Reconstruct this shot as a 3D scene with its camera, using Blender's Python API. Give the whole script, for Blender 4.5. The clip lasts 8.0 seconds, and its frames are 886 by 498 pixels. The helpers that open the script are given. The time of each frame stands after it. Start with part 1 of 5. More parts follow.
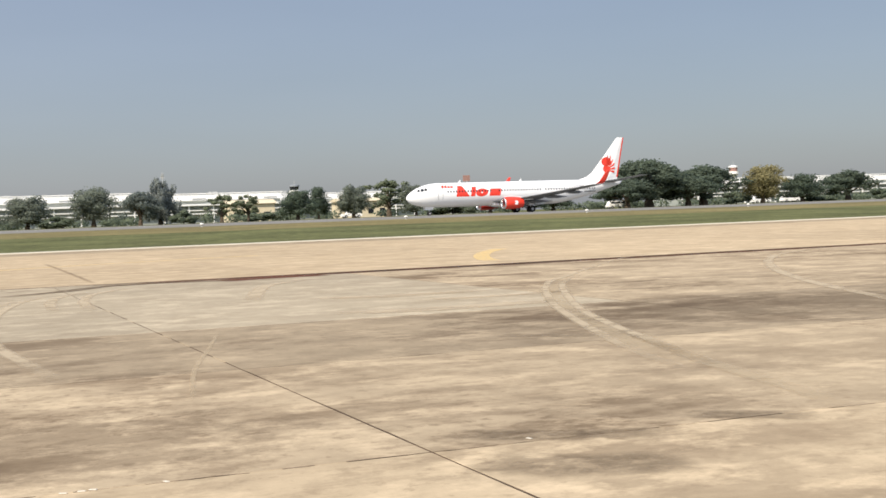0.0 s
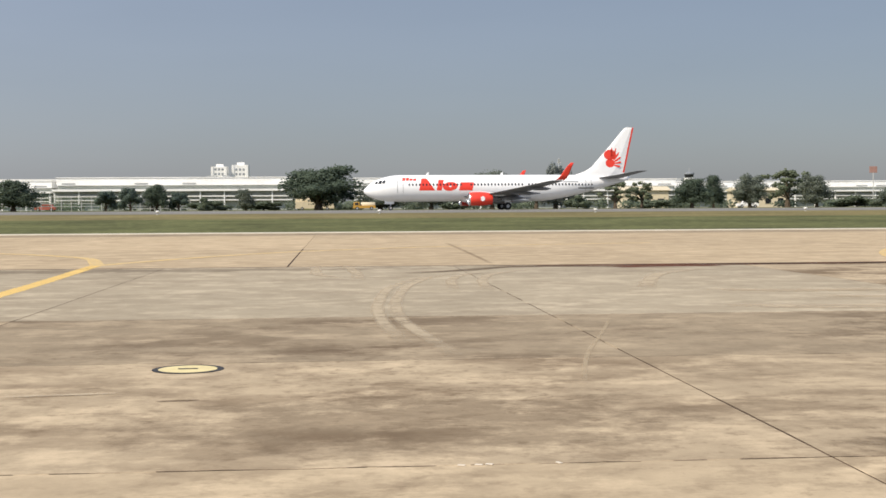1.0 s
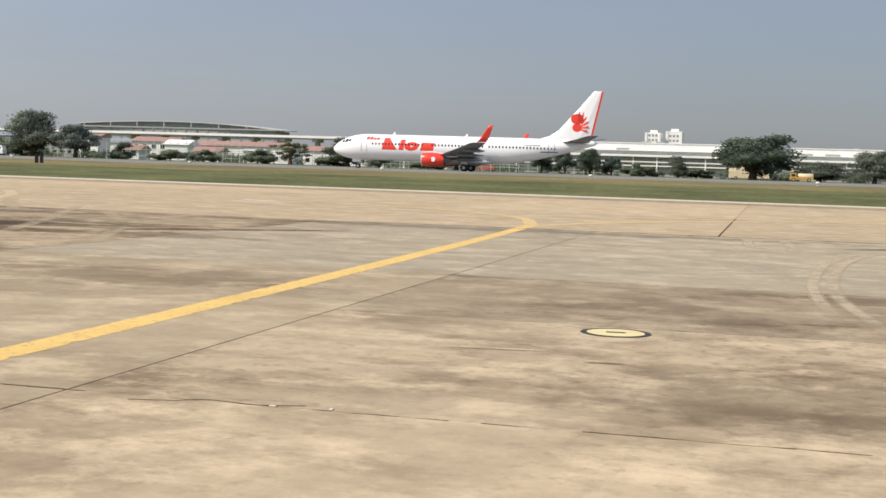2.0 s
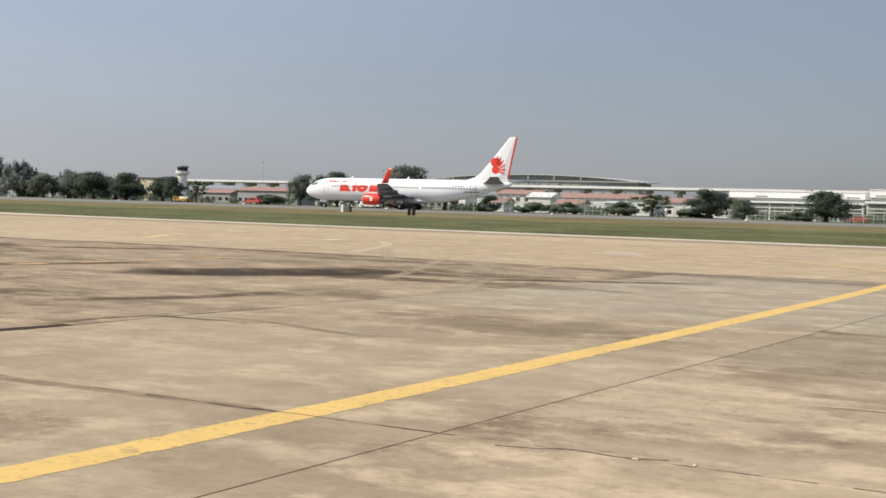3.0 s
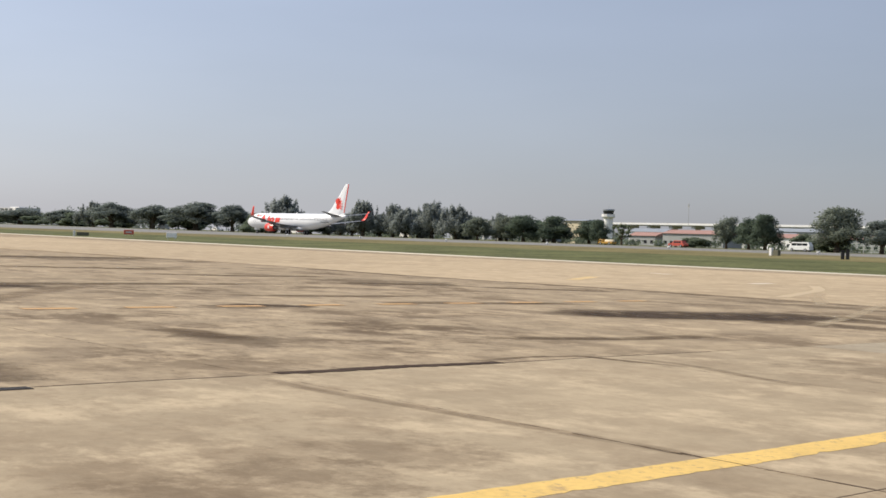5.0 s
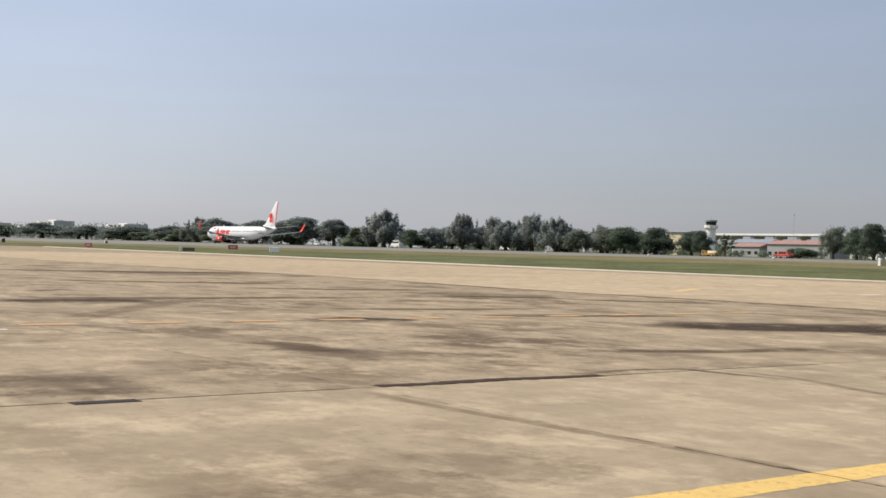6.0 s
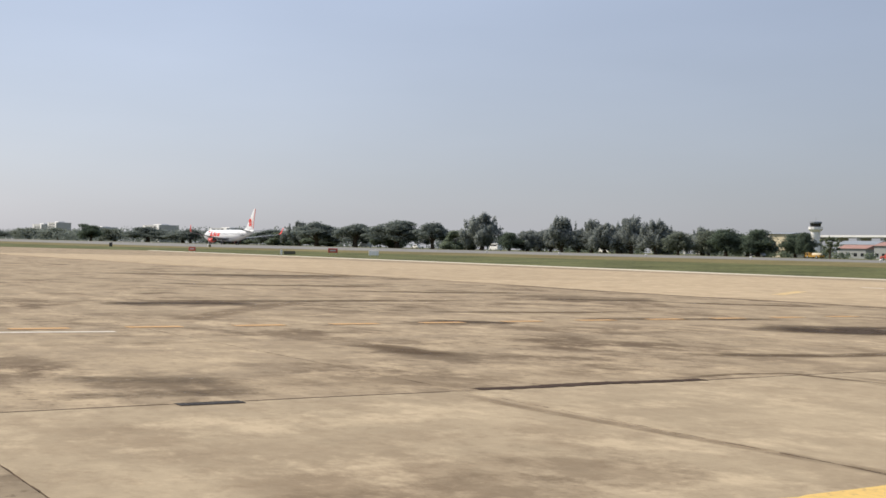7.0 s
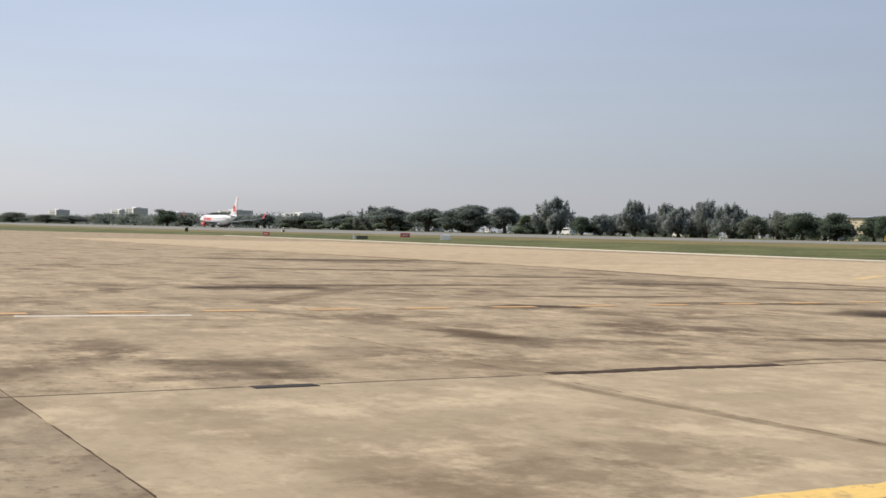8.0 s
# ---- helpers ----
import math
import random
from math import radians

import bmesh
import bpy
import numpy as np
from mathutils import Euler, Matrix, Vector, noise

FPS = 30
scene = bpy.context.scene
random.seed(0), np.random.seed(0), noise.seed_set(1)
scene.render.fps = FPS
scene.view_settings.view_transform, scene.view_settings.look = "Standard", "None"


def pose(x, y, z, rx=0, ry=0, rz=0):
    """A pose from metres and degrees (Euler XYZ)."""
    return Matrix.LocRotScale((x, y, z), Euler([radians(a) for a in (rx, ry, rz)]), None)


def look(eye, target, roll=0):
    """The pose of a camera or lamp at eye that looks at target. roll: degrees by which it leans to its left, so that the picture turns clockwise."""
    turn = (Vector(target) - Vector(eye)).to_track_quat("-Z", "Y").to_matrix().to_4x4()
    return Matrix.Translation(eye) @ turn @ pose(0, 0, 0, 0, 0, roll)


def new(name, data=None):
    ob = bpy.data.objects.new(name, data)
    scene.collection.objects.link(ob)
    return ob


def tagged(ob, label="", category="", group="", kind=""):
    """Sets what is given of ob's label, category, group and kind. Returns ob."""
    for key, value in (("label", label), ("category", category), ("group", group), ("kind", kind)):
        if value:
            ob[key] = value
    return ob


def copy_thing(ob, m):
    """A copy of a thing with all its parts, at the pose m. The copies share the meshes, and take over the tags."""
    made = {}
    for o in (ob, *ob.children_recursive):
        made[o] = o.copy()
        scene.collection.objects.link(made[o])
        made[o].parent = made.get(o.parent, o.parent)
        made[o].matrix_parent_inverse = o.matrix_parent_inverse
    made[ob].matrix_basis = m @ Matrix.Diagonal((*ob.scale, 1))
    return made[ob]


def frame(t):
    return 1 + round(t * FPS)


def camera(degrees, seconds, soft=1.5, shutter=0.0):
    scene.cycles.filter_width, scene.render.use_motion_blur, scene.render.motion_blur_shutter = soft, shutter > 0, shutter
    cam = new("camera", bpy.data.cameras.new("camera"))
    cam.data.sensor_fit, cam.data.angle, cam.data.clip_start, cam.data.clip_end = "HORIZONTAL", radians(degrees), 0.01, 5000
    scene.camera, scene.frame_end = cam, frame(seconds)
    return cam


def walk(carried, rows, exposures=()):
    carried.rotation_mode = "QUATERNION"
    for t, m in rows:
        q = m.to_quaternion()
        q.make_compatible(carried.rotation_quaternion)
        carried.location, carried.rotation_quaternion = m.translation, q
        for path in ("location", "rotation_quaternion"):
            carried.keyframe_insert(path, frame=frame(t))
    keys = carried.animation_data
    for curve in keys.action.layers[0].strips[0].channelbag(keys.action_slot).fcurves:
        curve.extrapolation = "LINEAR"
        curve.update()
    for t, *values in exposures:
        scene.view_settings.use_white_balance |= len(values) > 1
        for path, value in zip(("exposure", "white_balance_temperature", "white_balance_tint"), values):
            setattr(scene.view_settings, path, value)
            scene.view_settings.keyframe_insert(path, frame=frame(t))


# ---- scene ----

# ================= camera =================
cam = camera(38.26, 8.0, soft=1.6)
walk(cam, [
    (0.0, pose(0.000, 0.000, 1.634, 88.38, 2.04, -22.15)),
    (0.1, pose(-0.005, 0.002, 1.636, 88.49, 1.66, -21.35)),
    (0.2, pose(-0.010, 0.004, 1.639, 88.63, 1.43, -20.41)),
    (0.3, pose(-0.015, 0.007, 1.641, 88.56, 1.30, -19.20)),
    (0.4, pose(-0.020, 0.009, 1.644, 88.36, 1.09, -17.55)),
    (0.5, pose(-0.025, 0.011, 1.646, 88.21, 1.00, -15.65)),
    (0.6, pose(-0.029, 0.016, 1.646, 88.25, 1.11, -13.42)),
    (0.7, pose(-0.033, 0.022, 1.645, 88.34, 0.99, -11.20)),
    (0.8, pose(-0.037, 0.027, 1.645, 88.38, 0.75, -8.86)),
    (0.9, pose(-0.041, 0.033, 1.644, 88.26, 0.60, -6.67)),
    (1.0, pose(-0.045, 0.038, 1.644, 88.14, 0.33, -4.66)),
    (1.1, pose(-0.050, 0.048, 1.643, 88.00, 0.19, -2.78)),
    (1.2, pose(-0.055, 0.058, 1.642, 87.83, 0.09, -0.66)),
    (1.3, pose(-0.060, 0.068, 1.640, 87.67, -0.09, 1.65)),
    (1.4, pose(-0.065, 0.078, 1.639, 87.39, -0.45, 3.94)),
    (1.5, pose(-0.070, 0.088, 1.639, 87.07, -0.75, 6.02)),
    (1.6, pose(-0.075, 0.092, 1.640, 86.73, -0.85, 7.93)),
    (1.7, pose(-0.079, 0.096, 1.641, 86.48, -1.15, 9.71)),
    (2.8, pose(-0.118, 0.057, 1.646, 87.96, -1.72, 26.96)),
    (2.9, pose(-0.098, 0.021, 1.652, 88.06, -1.67, 28.81)),
    (3.0, pose(-0.077, -0.014, 1.659, 88.22, -1.67, 30.60)),
    (3.1, pose(-0.082, -0.015, 1.659, 88.37, -1.87, 32.19)),
    (3.2, pose(-0.087, -0.016, 1.659, 88.42, -2.03, 33.72)),
    (3.3, pose(-0.091, -0.017, 1.659, 88.58, -2.16, 35.24)),
    (3.4, pose(-0.096, -0.018, 1.659, 88.74, -2.19, 36.65)),
    (3.5, pose(-0.101, -0.019, 1.659, 88.82, -1.99, 38.29)),
    (3.7, pose(-0.099, -0.019, 1.655, 88.51, -2.43, 41.58)),
    (3.8, pose(-0.097, -0.019, 1.652, 88.46, -2.91, 42.76)),
    (4.0, pose(-0.095, -0.019, 1.650, 88.39, -3.00, 44.49)),
    (4.2, pose(-0.100, -0.015, 1.649, 88.44, -2.36, 45.96)),
    (4.5, pose(-0.107, -0.008, 1.649, 88.80, -1.71, 47.77)),
    (4.7, pose(-0.103, -0.016, 1.652, 89.20, -1.76, 48.49)),
    (5.8, pose(-0.084, -0.024, 1.654, 89.95, -1.50, 52.89)),
    (6.0, pose(-0.080, -0.026, 1.654, 90.02, -1.39, 53.98)),
    (6.2, pose(-0.083, -0.026, 1.652, 90.06, -1.52, 54.73)),
    (6.5, pose(-0.087, -0.026, 1.650, 89.84, -1.43, 55.48)),
    (6.7, pose(-0.084, -0.032, 1.653, 89.54, -1.10, 56.91)),
    (7.0, pose(-0.080, -0.040, 1.657, 90.05, -1.24, 58.39)),
    (7.2, pose(-0.080, -0.036, 1.654, 90.15, -1.25, 59.31)),
    (7.5, pose(-0.079, -0.030, 1.649, 89.79, -1.21, 59.83)),
    (7.7, pose(-0.079, -0.036, 1.650, 89.30, -0.99, 60.61)),
    (8.0, pose(-0.078, -0.046, 1.652, 89.29, -1.14, 61.62)),
], exposures=((0.0, 0.20), (0.2, 0.07), (0.5, 0.01), (1.0, -0.02), (1.5, 0.0), (3.5, -0.13), (4.0, -0.11), (4.5, -0.06), (6.0, -0.10), (8.0, -0.09)))

# ================= light =================
SUN_AZ, SUN_EL = 128.0, 44.0     # degrees left of +y, degrees up
sun_dir = Vector((-math.sin(radians(SUN_AZ)) * math.cos(radians(SUN_EL)), math.cos(radians(SUN_AZ)) * math.cos(radians(SUN_EL)), math.sin(radians(SUN_EL))))
world = bpy.data.worlds.new("sky")
scene.world = world
world.use_nodes = True
wn = world.node_tree.nodes
sky = wn.new("ShaderNodeTexSky")
sky.sky_type, sky.sun_disc = "NISHITA", False
sky.sun_elevation = radians(SUN_EL)
sky.sun_rotation = radians(-SUN_AZ)
sky.air_density, sky.dust_density, sky.ozone_density, sky.altitude = 1.0, 1.5, 2.5, 0
wn["Background"].inputs["Strength"].default_value = 0.10
haze = wn.new("ShaderNodeMix")      # even haze over the whole sky, brightening smoothly towards the sun
haze.data_type = "RGBA"
haze.inputs["Factor"].default_value = 0.6
haze_in = [q for q in haze.inputs if q.type == "RGBA"]
way, dot, gain, glow = wn.new("ShaderNodeTexCoord"), wn.new("ShaderNodeVectorMath"), wn.new("ShaderNodeMapRange"), wn.new("ShaderNodeVectorMath")
dot.operation, glow.operation = "DOT_PRODUCT", "SCALE"
dot.inputs[1].default_value = sun_dir
gain.inputs["From Min"].default_value, gain.inputs["From Max"].default_value = -0.7, 0.7
link_world = world.node_tree.links.new
swell, lift, cap, up, rise, tint, streaks, wisp, veil, whole = [wn.new("ShaderNode" + k) for k in ("Math", "Math", "Math", "SeparateXYZ", "MapRange", "Mix", "Mapping", "TexNoise", "MapRange", "Math")]
swell.operation, lift.operation, cap.operation, whole.operation = "POWER", "MULTIPLY_ADD", "MINIMUM", "MULTIPLY"
cap.inputs[1].default_value = 2.4
swell.inputs[1].default_value = 1.64
lift.inputs[1].default_value, lift.inputs[2].default_value = 2.0, 0.88
rise.inputs["From Min"].default_value, rise.inputs["From Max"].default_value = 0.0, 0.30      # greyer low down, bluer above
tint.data_type = "RGBA"
low_haze, high_haze = [q for q in tint.inputs if q.type == "RGBA"]
low_haze.default_value, high_haze.default_value = (3.25, 3.30, 3.72, 1), (2.64, 3.10, 4.14, 1)
streaks.inputs["Scale"].default_value = (1.0, 1.0, 5.0)      # thin veils of cloud
wisp.inputs["Scale"].default_value, wisp.inputs["Detail"].default_value = 2.6, 5
veil.inputs["From Min"].default_value, veil.inputs["From Max"].default_value = 0.35, 0.75
veil.inputs["To Min"].default_value, veil.inputs["To Max"].default_value = 0.97, 1.07
link_world(way.outputs["Generated"], dot.inputs[0]), link_world(dot.outputs["Value"], gain.inputs["Value"])
link_world(gain.outputs[0], swell.inputs[0]), link_world(swell.outputs[0], lift.inputs[0])
link_world(way.outputs["Generated"], up.inputs[0]), link_world(up.outputs["Z"], rise.inputs["Value"]), link_world(rise.outputs[0], tint.inputs["Factor"])
link_world(way.outputs["Generated"], streaks.inputs["Vector"]), link_world(streaks.outputs[0], wisp.inputs["Vector"]), link_world(wisp.outputs["Fac"], veil.inputs["Value"])
link_world(lift.outputs[0], cap.inputs[0]), link_world(cap.outputs[0], whole.inputs[0]), link_world(veil.outputs[0], whole.inputs[1])
link_world([q for q in tint.outputs if q.type == "RGBA"][0], glow.inputs[0])
link_world(whole.outputs[0], glow.inputs["Scale"]), link_world(glow.outputs[0], haze_in[1])
link_world(sky.outputs["Color"], haze_in[0])
link_world([q for q in haze.outputs if q.type == "RGBA"][0], wn["Background"].inputs["Color"])
lamp = bpy.data.lights.new("sun", "SUN")
lamp.energy, lamp.angle, lamp.color = 4.7, radians(0.6), (1.0, 0.905, 0.76)
sun = new("sun", lamp)
sun.matrix_basis = look(sun_dir * 200, (0, 0, 0))

# ================= materials =================


def material(name, colour, rough=0.7, metal=0.0, vary=0.12, scale=3.0, fine=25.0, bump=0.0, tone=0.0, spec=0.5, where="Object"):
    """A surface whose tone drifts at two scales, with fine relief; tone: drift from object to object."""
    m = bpy.data.materials.new(name)
    m.use_nodes = True
    nt = m.node_tree
    n, link = nt.nodes, nt.links.new
    b = n["Principled BSDF"]
    b.inputs["Roughness"].default_value, b.inputs["Metallic"].default_value = rough, metal
    b.inputs["Specular IOR Level"].default_value = spec
    co = n.new("ShaderNodeTexCoord")
    big, small = n.new("ShaderNodeTexNoise"), n.new("ShaderNodeTexNoise")
    big.inputs["Scale"].default_value, small.inputs["Scale"].default_value = scale, fine
    big.inputs["Detail"].default_value = small.inputs["Detail"].default_value = 4
    link(co.outputs[where], big.inputs["Vector"]), link(co.outputs[where], small.inputs["Vector"])
    add = n.new("ShaderNodeMath")
    link(big.outputs["Fac"], add.inputs[0]), link(small.outputs["Fac"], add.inputs[1])
    last = add
    if tone:
        info, mad = n.new("ShaderNodeObjectInfo"), n.new("ShaderNodeMath")
        mad.operation = "MULTIPLY_ADD"
        mad.inputs[1].default_value = tone
        link(info.outputs["Random"], mad.inputs[0]), link(add.outputs[0], mad.inputs[2])
        last = mad
    ramp = n.new("ShaderNodeMapRange")
    ramp.inputs["From Min"].default_value, ramp.inputs["From Max"].default_value = 0.6, 1.4 + tone
    ramp.inputs["To Min"].default_value, ramp.inputs["To Max"].default_value = 1 - vary, 1 + vary
    link(last.outputs[0], ramp.inputs["Value"])
    mul = n.new("ShaderNodeVectorMath")
    mul.operation = "SCALE"
    mul.inputs[0].default_value = colour
    link(ramp.outputs[0], mul.inputs["Scale"])
    link(mul.outputs[0], b.inputs["Base Color"])
    if bump:
        bp = n.new("ShaderNodeBump")
        bp.inputs["Strength"].default_value, bp.inputs["Distance"].default_value = bump, 0.02
        link(small.outputs["Fac"], bp.inputs["Height"]), link(bp.outputs[0], b.inputs["Normal"])
    return m


def concrete(name, light, dark, stain, amount, patches=()):
    """Weathered concrete: clouds, long smears, grit, spill stains (x, y, rx, ry, strength) with ragged outlines."""
    m = bpy.data.materials.new(name)
    m.use_nodes = True
    nt = m.node_tree
    n, link = nt.nodes, nt.links.new
    b = n["Principled BSDF"]
    b.inputs["Roughness"].default_value = 0.85
    b.inputs["Specular IOR Level"].default_value = 0.08
    geo = n.new("ShaderNodeNewGeometry")

    def noise_at(scale, detail=5.0, rough=0.6, stretch=(1, 1, 1)):
        mp, t = n.new("ShaderNodeMapping"), n.new("ShaderNodeTexNoise")
        mp.inputs["Scale"].default_value = stretch
        t.inputs["Scale"].default_value, t.inputs["Detail"].default_value, t.inputs["Roughness"].default_value = scale, detail, rough
        link(geo.outputs["Position"], mp.inputs["Vector"]), link(mp.outputs[0], t.inputs["Vector"])
        return t.outputs["Fac"]

    def remap(v, a, z, lo=0.0, hi=1.0):
        r = n.new("ShaderNodeMapRange")
        r.inputs["From Min"].default_value, r.inputs["From Max"].default_value = a, z
        r.inputs["To Min"].default_value, r.inputs["To Max"].default_value = lo, hi
        link(v, r.inputs["Value"])
        return r.outputs[0]

    def math_of(op, a, c):
        k = n.new("ShaderNodeMath")
        k.operation = op
        for i, v in enumerate((a, c)):
            if isinstance(v, (int, float)):
                k.inputs[i].default_value = v
            else:
                link(v, k.inputs[i])
        return k.outputs[0]

    def mix(f, a, c):
        k = n.new("ShaderNodeMix")
        k.data_type = "RGBA"
        link(f, k.inputs["Factor"])
        for s, v in (("A", a), ("B", c)):
            i = [q for q in k.inputs if q.name == s and q.type == "RGBA"][0]
            if isinstance(v, tuple):
                i.default_value = (*v, 1)
            else:
                link(v, i)
        return [q for q in k.outputs if q.type == "RGBA"][0]

    clouds = remap(noise_at(0.6, 9, 0.70), 0.40, 0.60)
    col = mix(clouds, dark, light)
    dirty = remap(noise_at(0.13, 4, 0.6), 0.40, 0.60, 0.30, 1.0)      # whole bays are dirtier than others
    smear = math_of("MULTIPLY", dirty, remap(noise_at(0.42, 9, 0.66, (0.7, 1.0, 1.0)), 0.48, 0.59, 0.0, amount * 0.95))
    col = mix(smear, col, stain)
    blot = math_of("MULTIPLY", dirty, remap(noise_at(1.7, 9, 0.74, (0.8, 1.0, 1.0)), 0.51, 0.63, 0.0, amount * 0.65))
    col = mix(blot, col, stain)
    pale = remap(noise_at(0.95, 9, 0.72, (0.8, 1.0, 1.0)), 0.50, 0.64, 0.0, 0.85)
    col = mix(pale, col, tuple(1.27 * c for c in light))
    fleck = math_of("MULTIPLY", dirty, remap(noise_at(5.5, 6, 0.7), 0.55, 0.64, 0.0, amount * 0.65))
    col = mix(fleck, col, stain)
    rag = noise_at(1.2, 10, 0.76)
    sep = n.new("ShaderNodeSeparateXYZ")
    link(geo.outputs["Position"], sep.inputs[0])
    for px, py, rx, ry, strength in patches:
        dx = math_of("DIVIDE", math_of("SUBTRACT", sep.outputs["X"], px), rx)
        dy = math_of("DIVIDE", math_of("SUBTRACT", sep.outputs["Y"], py), ry)
        d = math_of("ADD", math_of("MULTIPLY", dx, dx), math_of("MULTIPLY", dy, dy))
        d = math_of("ADD", d, math_of("MULTIPLY", math_of("SUBTRACT", rag, 0.5), 5.0))
        f = remap(d, 1.0, 0.25, 0.0, strength)
        col = mix(f, col, tuple(0.75 * c for c in stain))
    grit = math_of("MULTIPLY", remap(noise_at(22, 5, 0.7), 0.3, 0.7, 0.96, 1.04), remap(noise_at(3.4, 7, 0.70), 0.36, 0.64, 0.94, 1.06))
    info = n.new("ShaderNodeObjectInfo")
    tone = math_of("MULTIPLY", grit, remap(info.outputs["Random"], 0, 1, 0.93, 1.06))
    sc = n.new("ShaderNodeVectorMath")
    sc.operation = "SCALE"
    link(col, sc.inputs[0]), link(tone, sc.inputs["Scale"])
    link(sc.outputs[0], b.inputs["Base Color"])
    bp = n.new("ShaderNodeBump")
    bp.inputs["Strength"].default_value, bp.inputs["Distance"].default_value = 0.5, 0.008
    link(noise_at(14, 6, 0.7), bp.inputs["Height"]), link(bp.outputs[0], b.inputs["Normal"])
    return m


SPILLS = (
    (-27.0, 36.0, 6.5, 0.8, 0.85), (-17.0, 28.5, 3.6, 1.6, 0.8), (-17.3, 25.2, 3.0, 1.0, 0.9), (-22.0, 33.2, 5.0, 0.9, 0.6), (-13.5, 25.5, 3.4, 1.0, 0.6), (-8.6, 16.4, 3.0, 1.4, 0.5), (18.0, 35.6, 14.0, 0.8, 0.9), (-8.0, 34.6, 12.0, 1.2, 0.6),
    (0.5, 9.8, 2.4, 1.5, 0.5), (12.5, 16.7, 5.5, 2.0, 0.5), (-24.8, 15.4, 1.0, 1.6, 0.7), (-34.6, 13.0, 2.2, 3.0, 0.6), (-17.2, 10.3, 1.4, 1.0, 0.6),
    (-15.0, 5.2, 1.6, 1.0, 0.35), (-6.9, 3.9, 0.95, 0.7, 0.6), (-7.3, 5.1, 0.95, 0.7, 0.6), (-7.7, 6.2, 0.95, 0.8, 0.5), (-37.0, 29.0, 3.5, 3.0, 0.6), (-66.0, 29.0, 6.0, 5.0, 0.55))
M = {}
M["slab"] = concrete("tan_concrete", (0.448, 0.355, 0.239), (0.357, 0.280, 0.188), (0.163, 0.115, 0.071), 1.0, SPILLS)
M["slab_light"] = concrete("light_tan_concrete", (0.516, 0.408, 0.272), (0.426, 0.334, 0.222), (0.203, 0.148, 0.094), 0.8, SPILLS)
M["slab_clean"] = concrete("clean_tan_concrete", (0.399, 0.318, 0.213), (0.334, 0.265, 0.177), (0.205, 0.147, 0.092), 0.56, SPILLS)
M["slab_grey"] = concrete("grey_concrete", (0.400, 0.337, 0.243), (0.348, 0.290, 0.207), (0.200, 0.152, 0.102), 0.35, SPILLS)
M["slab_far"] = concrete("pale_concrete", (0.479, 0.375, 0.248), (0.427, 0.328, 0.211), (0.279, 0.208, 0.134), 0.4)
M["slab_worn"] = concrete("stained_concrete", (0.392, 0.307, 0.202), (0.300, 0.234, 0.157), (0.138, 0.098, 0.061), 1.0, SPILLS)
M["slab_dark"] = concrete("dirty_brown_concrete", (0.335, 0.266, 0.180), (0.258, 0.203, 0.137), (0.138, 0.098, 0.062), 1.0, SPILLS)
M["shoulder"] = concrete("shoulder_concrete", (0.360, 0.286, 0.192), (0.292, 0.230, 0.154), (0.180, 0.136, 0.093), 0.7)
M["kerb"] = material("pale_edge_concrete", (0.52, 0.47, 0.37), 0.85, vary=0.15, scale=0.6, fine=6)
M["crack"] = material("dark_crack_filler", (0.070, 0.048, 0.036), 0.9, vary=0.3, scale=3, fine=20, spec=0.06)
M["joint"] = material("bitumen_sealant", (0.115, 0.078, 0.053), 0.9, vary=0.3, scale=2, fine=20, spec=0.06)
M["cream_paint"] = material("cream_marking_paint", (0.72, 0.60, 0.30), 0.6, vary=0.15, scale=3.0, fine=20)
M["black_paint"] = material("black_marking_paint", (0.035, 0.03, 0.026), 0.6, vary=0.3, scale=4.0, fine=20)
M["grate"] = material("dark_drain_iron", (0.055, 0.043, 0.036), 0.8, vary=0.3, scale=6, fine=30, spec=0.1)
M["grass"] = material("verge_grass", (0.110, 0.115, 0.047), 0.95, vary=0.65, scale=0.11, fine=1.6, bump=0.6, spec=0.1)
M["grass_dry"] = material("dry_verge_grass", (0.185, 0.155, 0.070), 0.95, vary=0.5, scale=0.07, fine=1.2, bump=0.6, spec=0.1)
M["field"] = material("field_grass", (0.12, 0.12, 0.045), 0.95, vary=0.4, scale=0.03, fine=0.5, bump=0.5, spec=0.1)
M["asphalt"] = material("runway_asphalt", (0.20, 0.19, 0.17), 0.85, vary=0.18, scale=0.08, fine=1.0)
M["white"] = material("glossy_white_aircraft_paint", (0.87, 0.87, 0.86), 0.28, vary=0.03, scale=0.8, fine=6)
M["red"] = material("glossy_red_orange_paint", (0.80, 0.055, 0.030), 0.30, vary=0.06, scale=1.0, fine=8)
M["wing"] = material("grey_wing_metal", (0.165, 0.17, 0.175), 0.45, metal=0.1, vary=0.10, scale=0.7, fine=6)
M["chrome"] = material("bare_inlet_metal", (0.72, 0.72, 0.72), 0.25, metal=0.9, vary=0.05)
M["dark"] = material("dark_glass", (0.02, 0.022, 0.026), 0.12, vary=0.1)
M["cavity"] = material("dark_cavity", (0.02, 0.02, 0.02), 0.8, vary=0.2)
M["tyre"] = material("tyre_rubber", (0.025, 0.025, 0.025), 0.8, vary=0.3, scale=4)
M["strut"] = material("gear_metal", (0.5, 0.5, 0.5), 0.4, metal=0.5, vary=0.1)
M["wall_white"] = material("white_render_wall", (0.84, 0.83, 0.80), 0.8, vary=0.10, scale=0.15, fine=2)
M["wall_cream"] = material("cream_render_wall", (0.66, 0.57, 0.40), 0.8, vary=0.10, scale=0.2, fine=2)
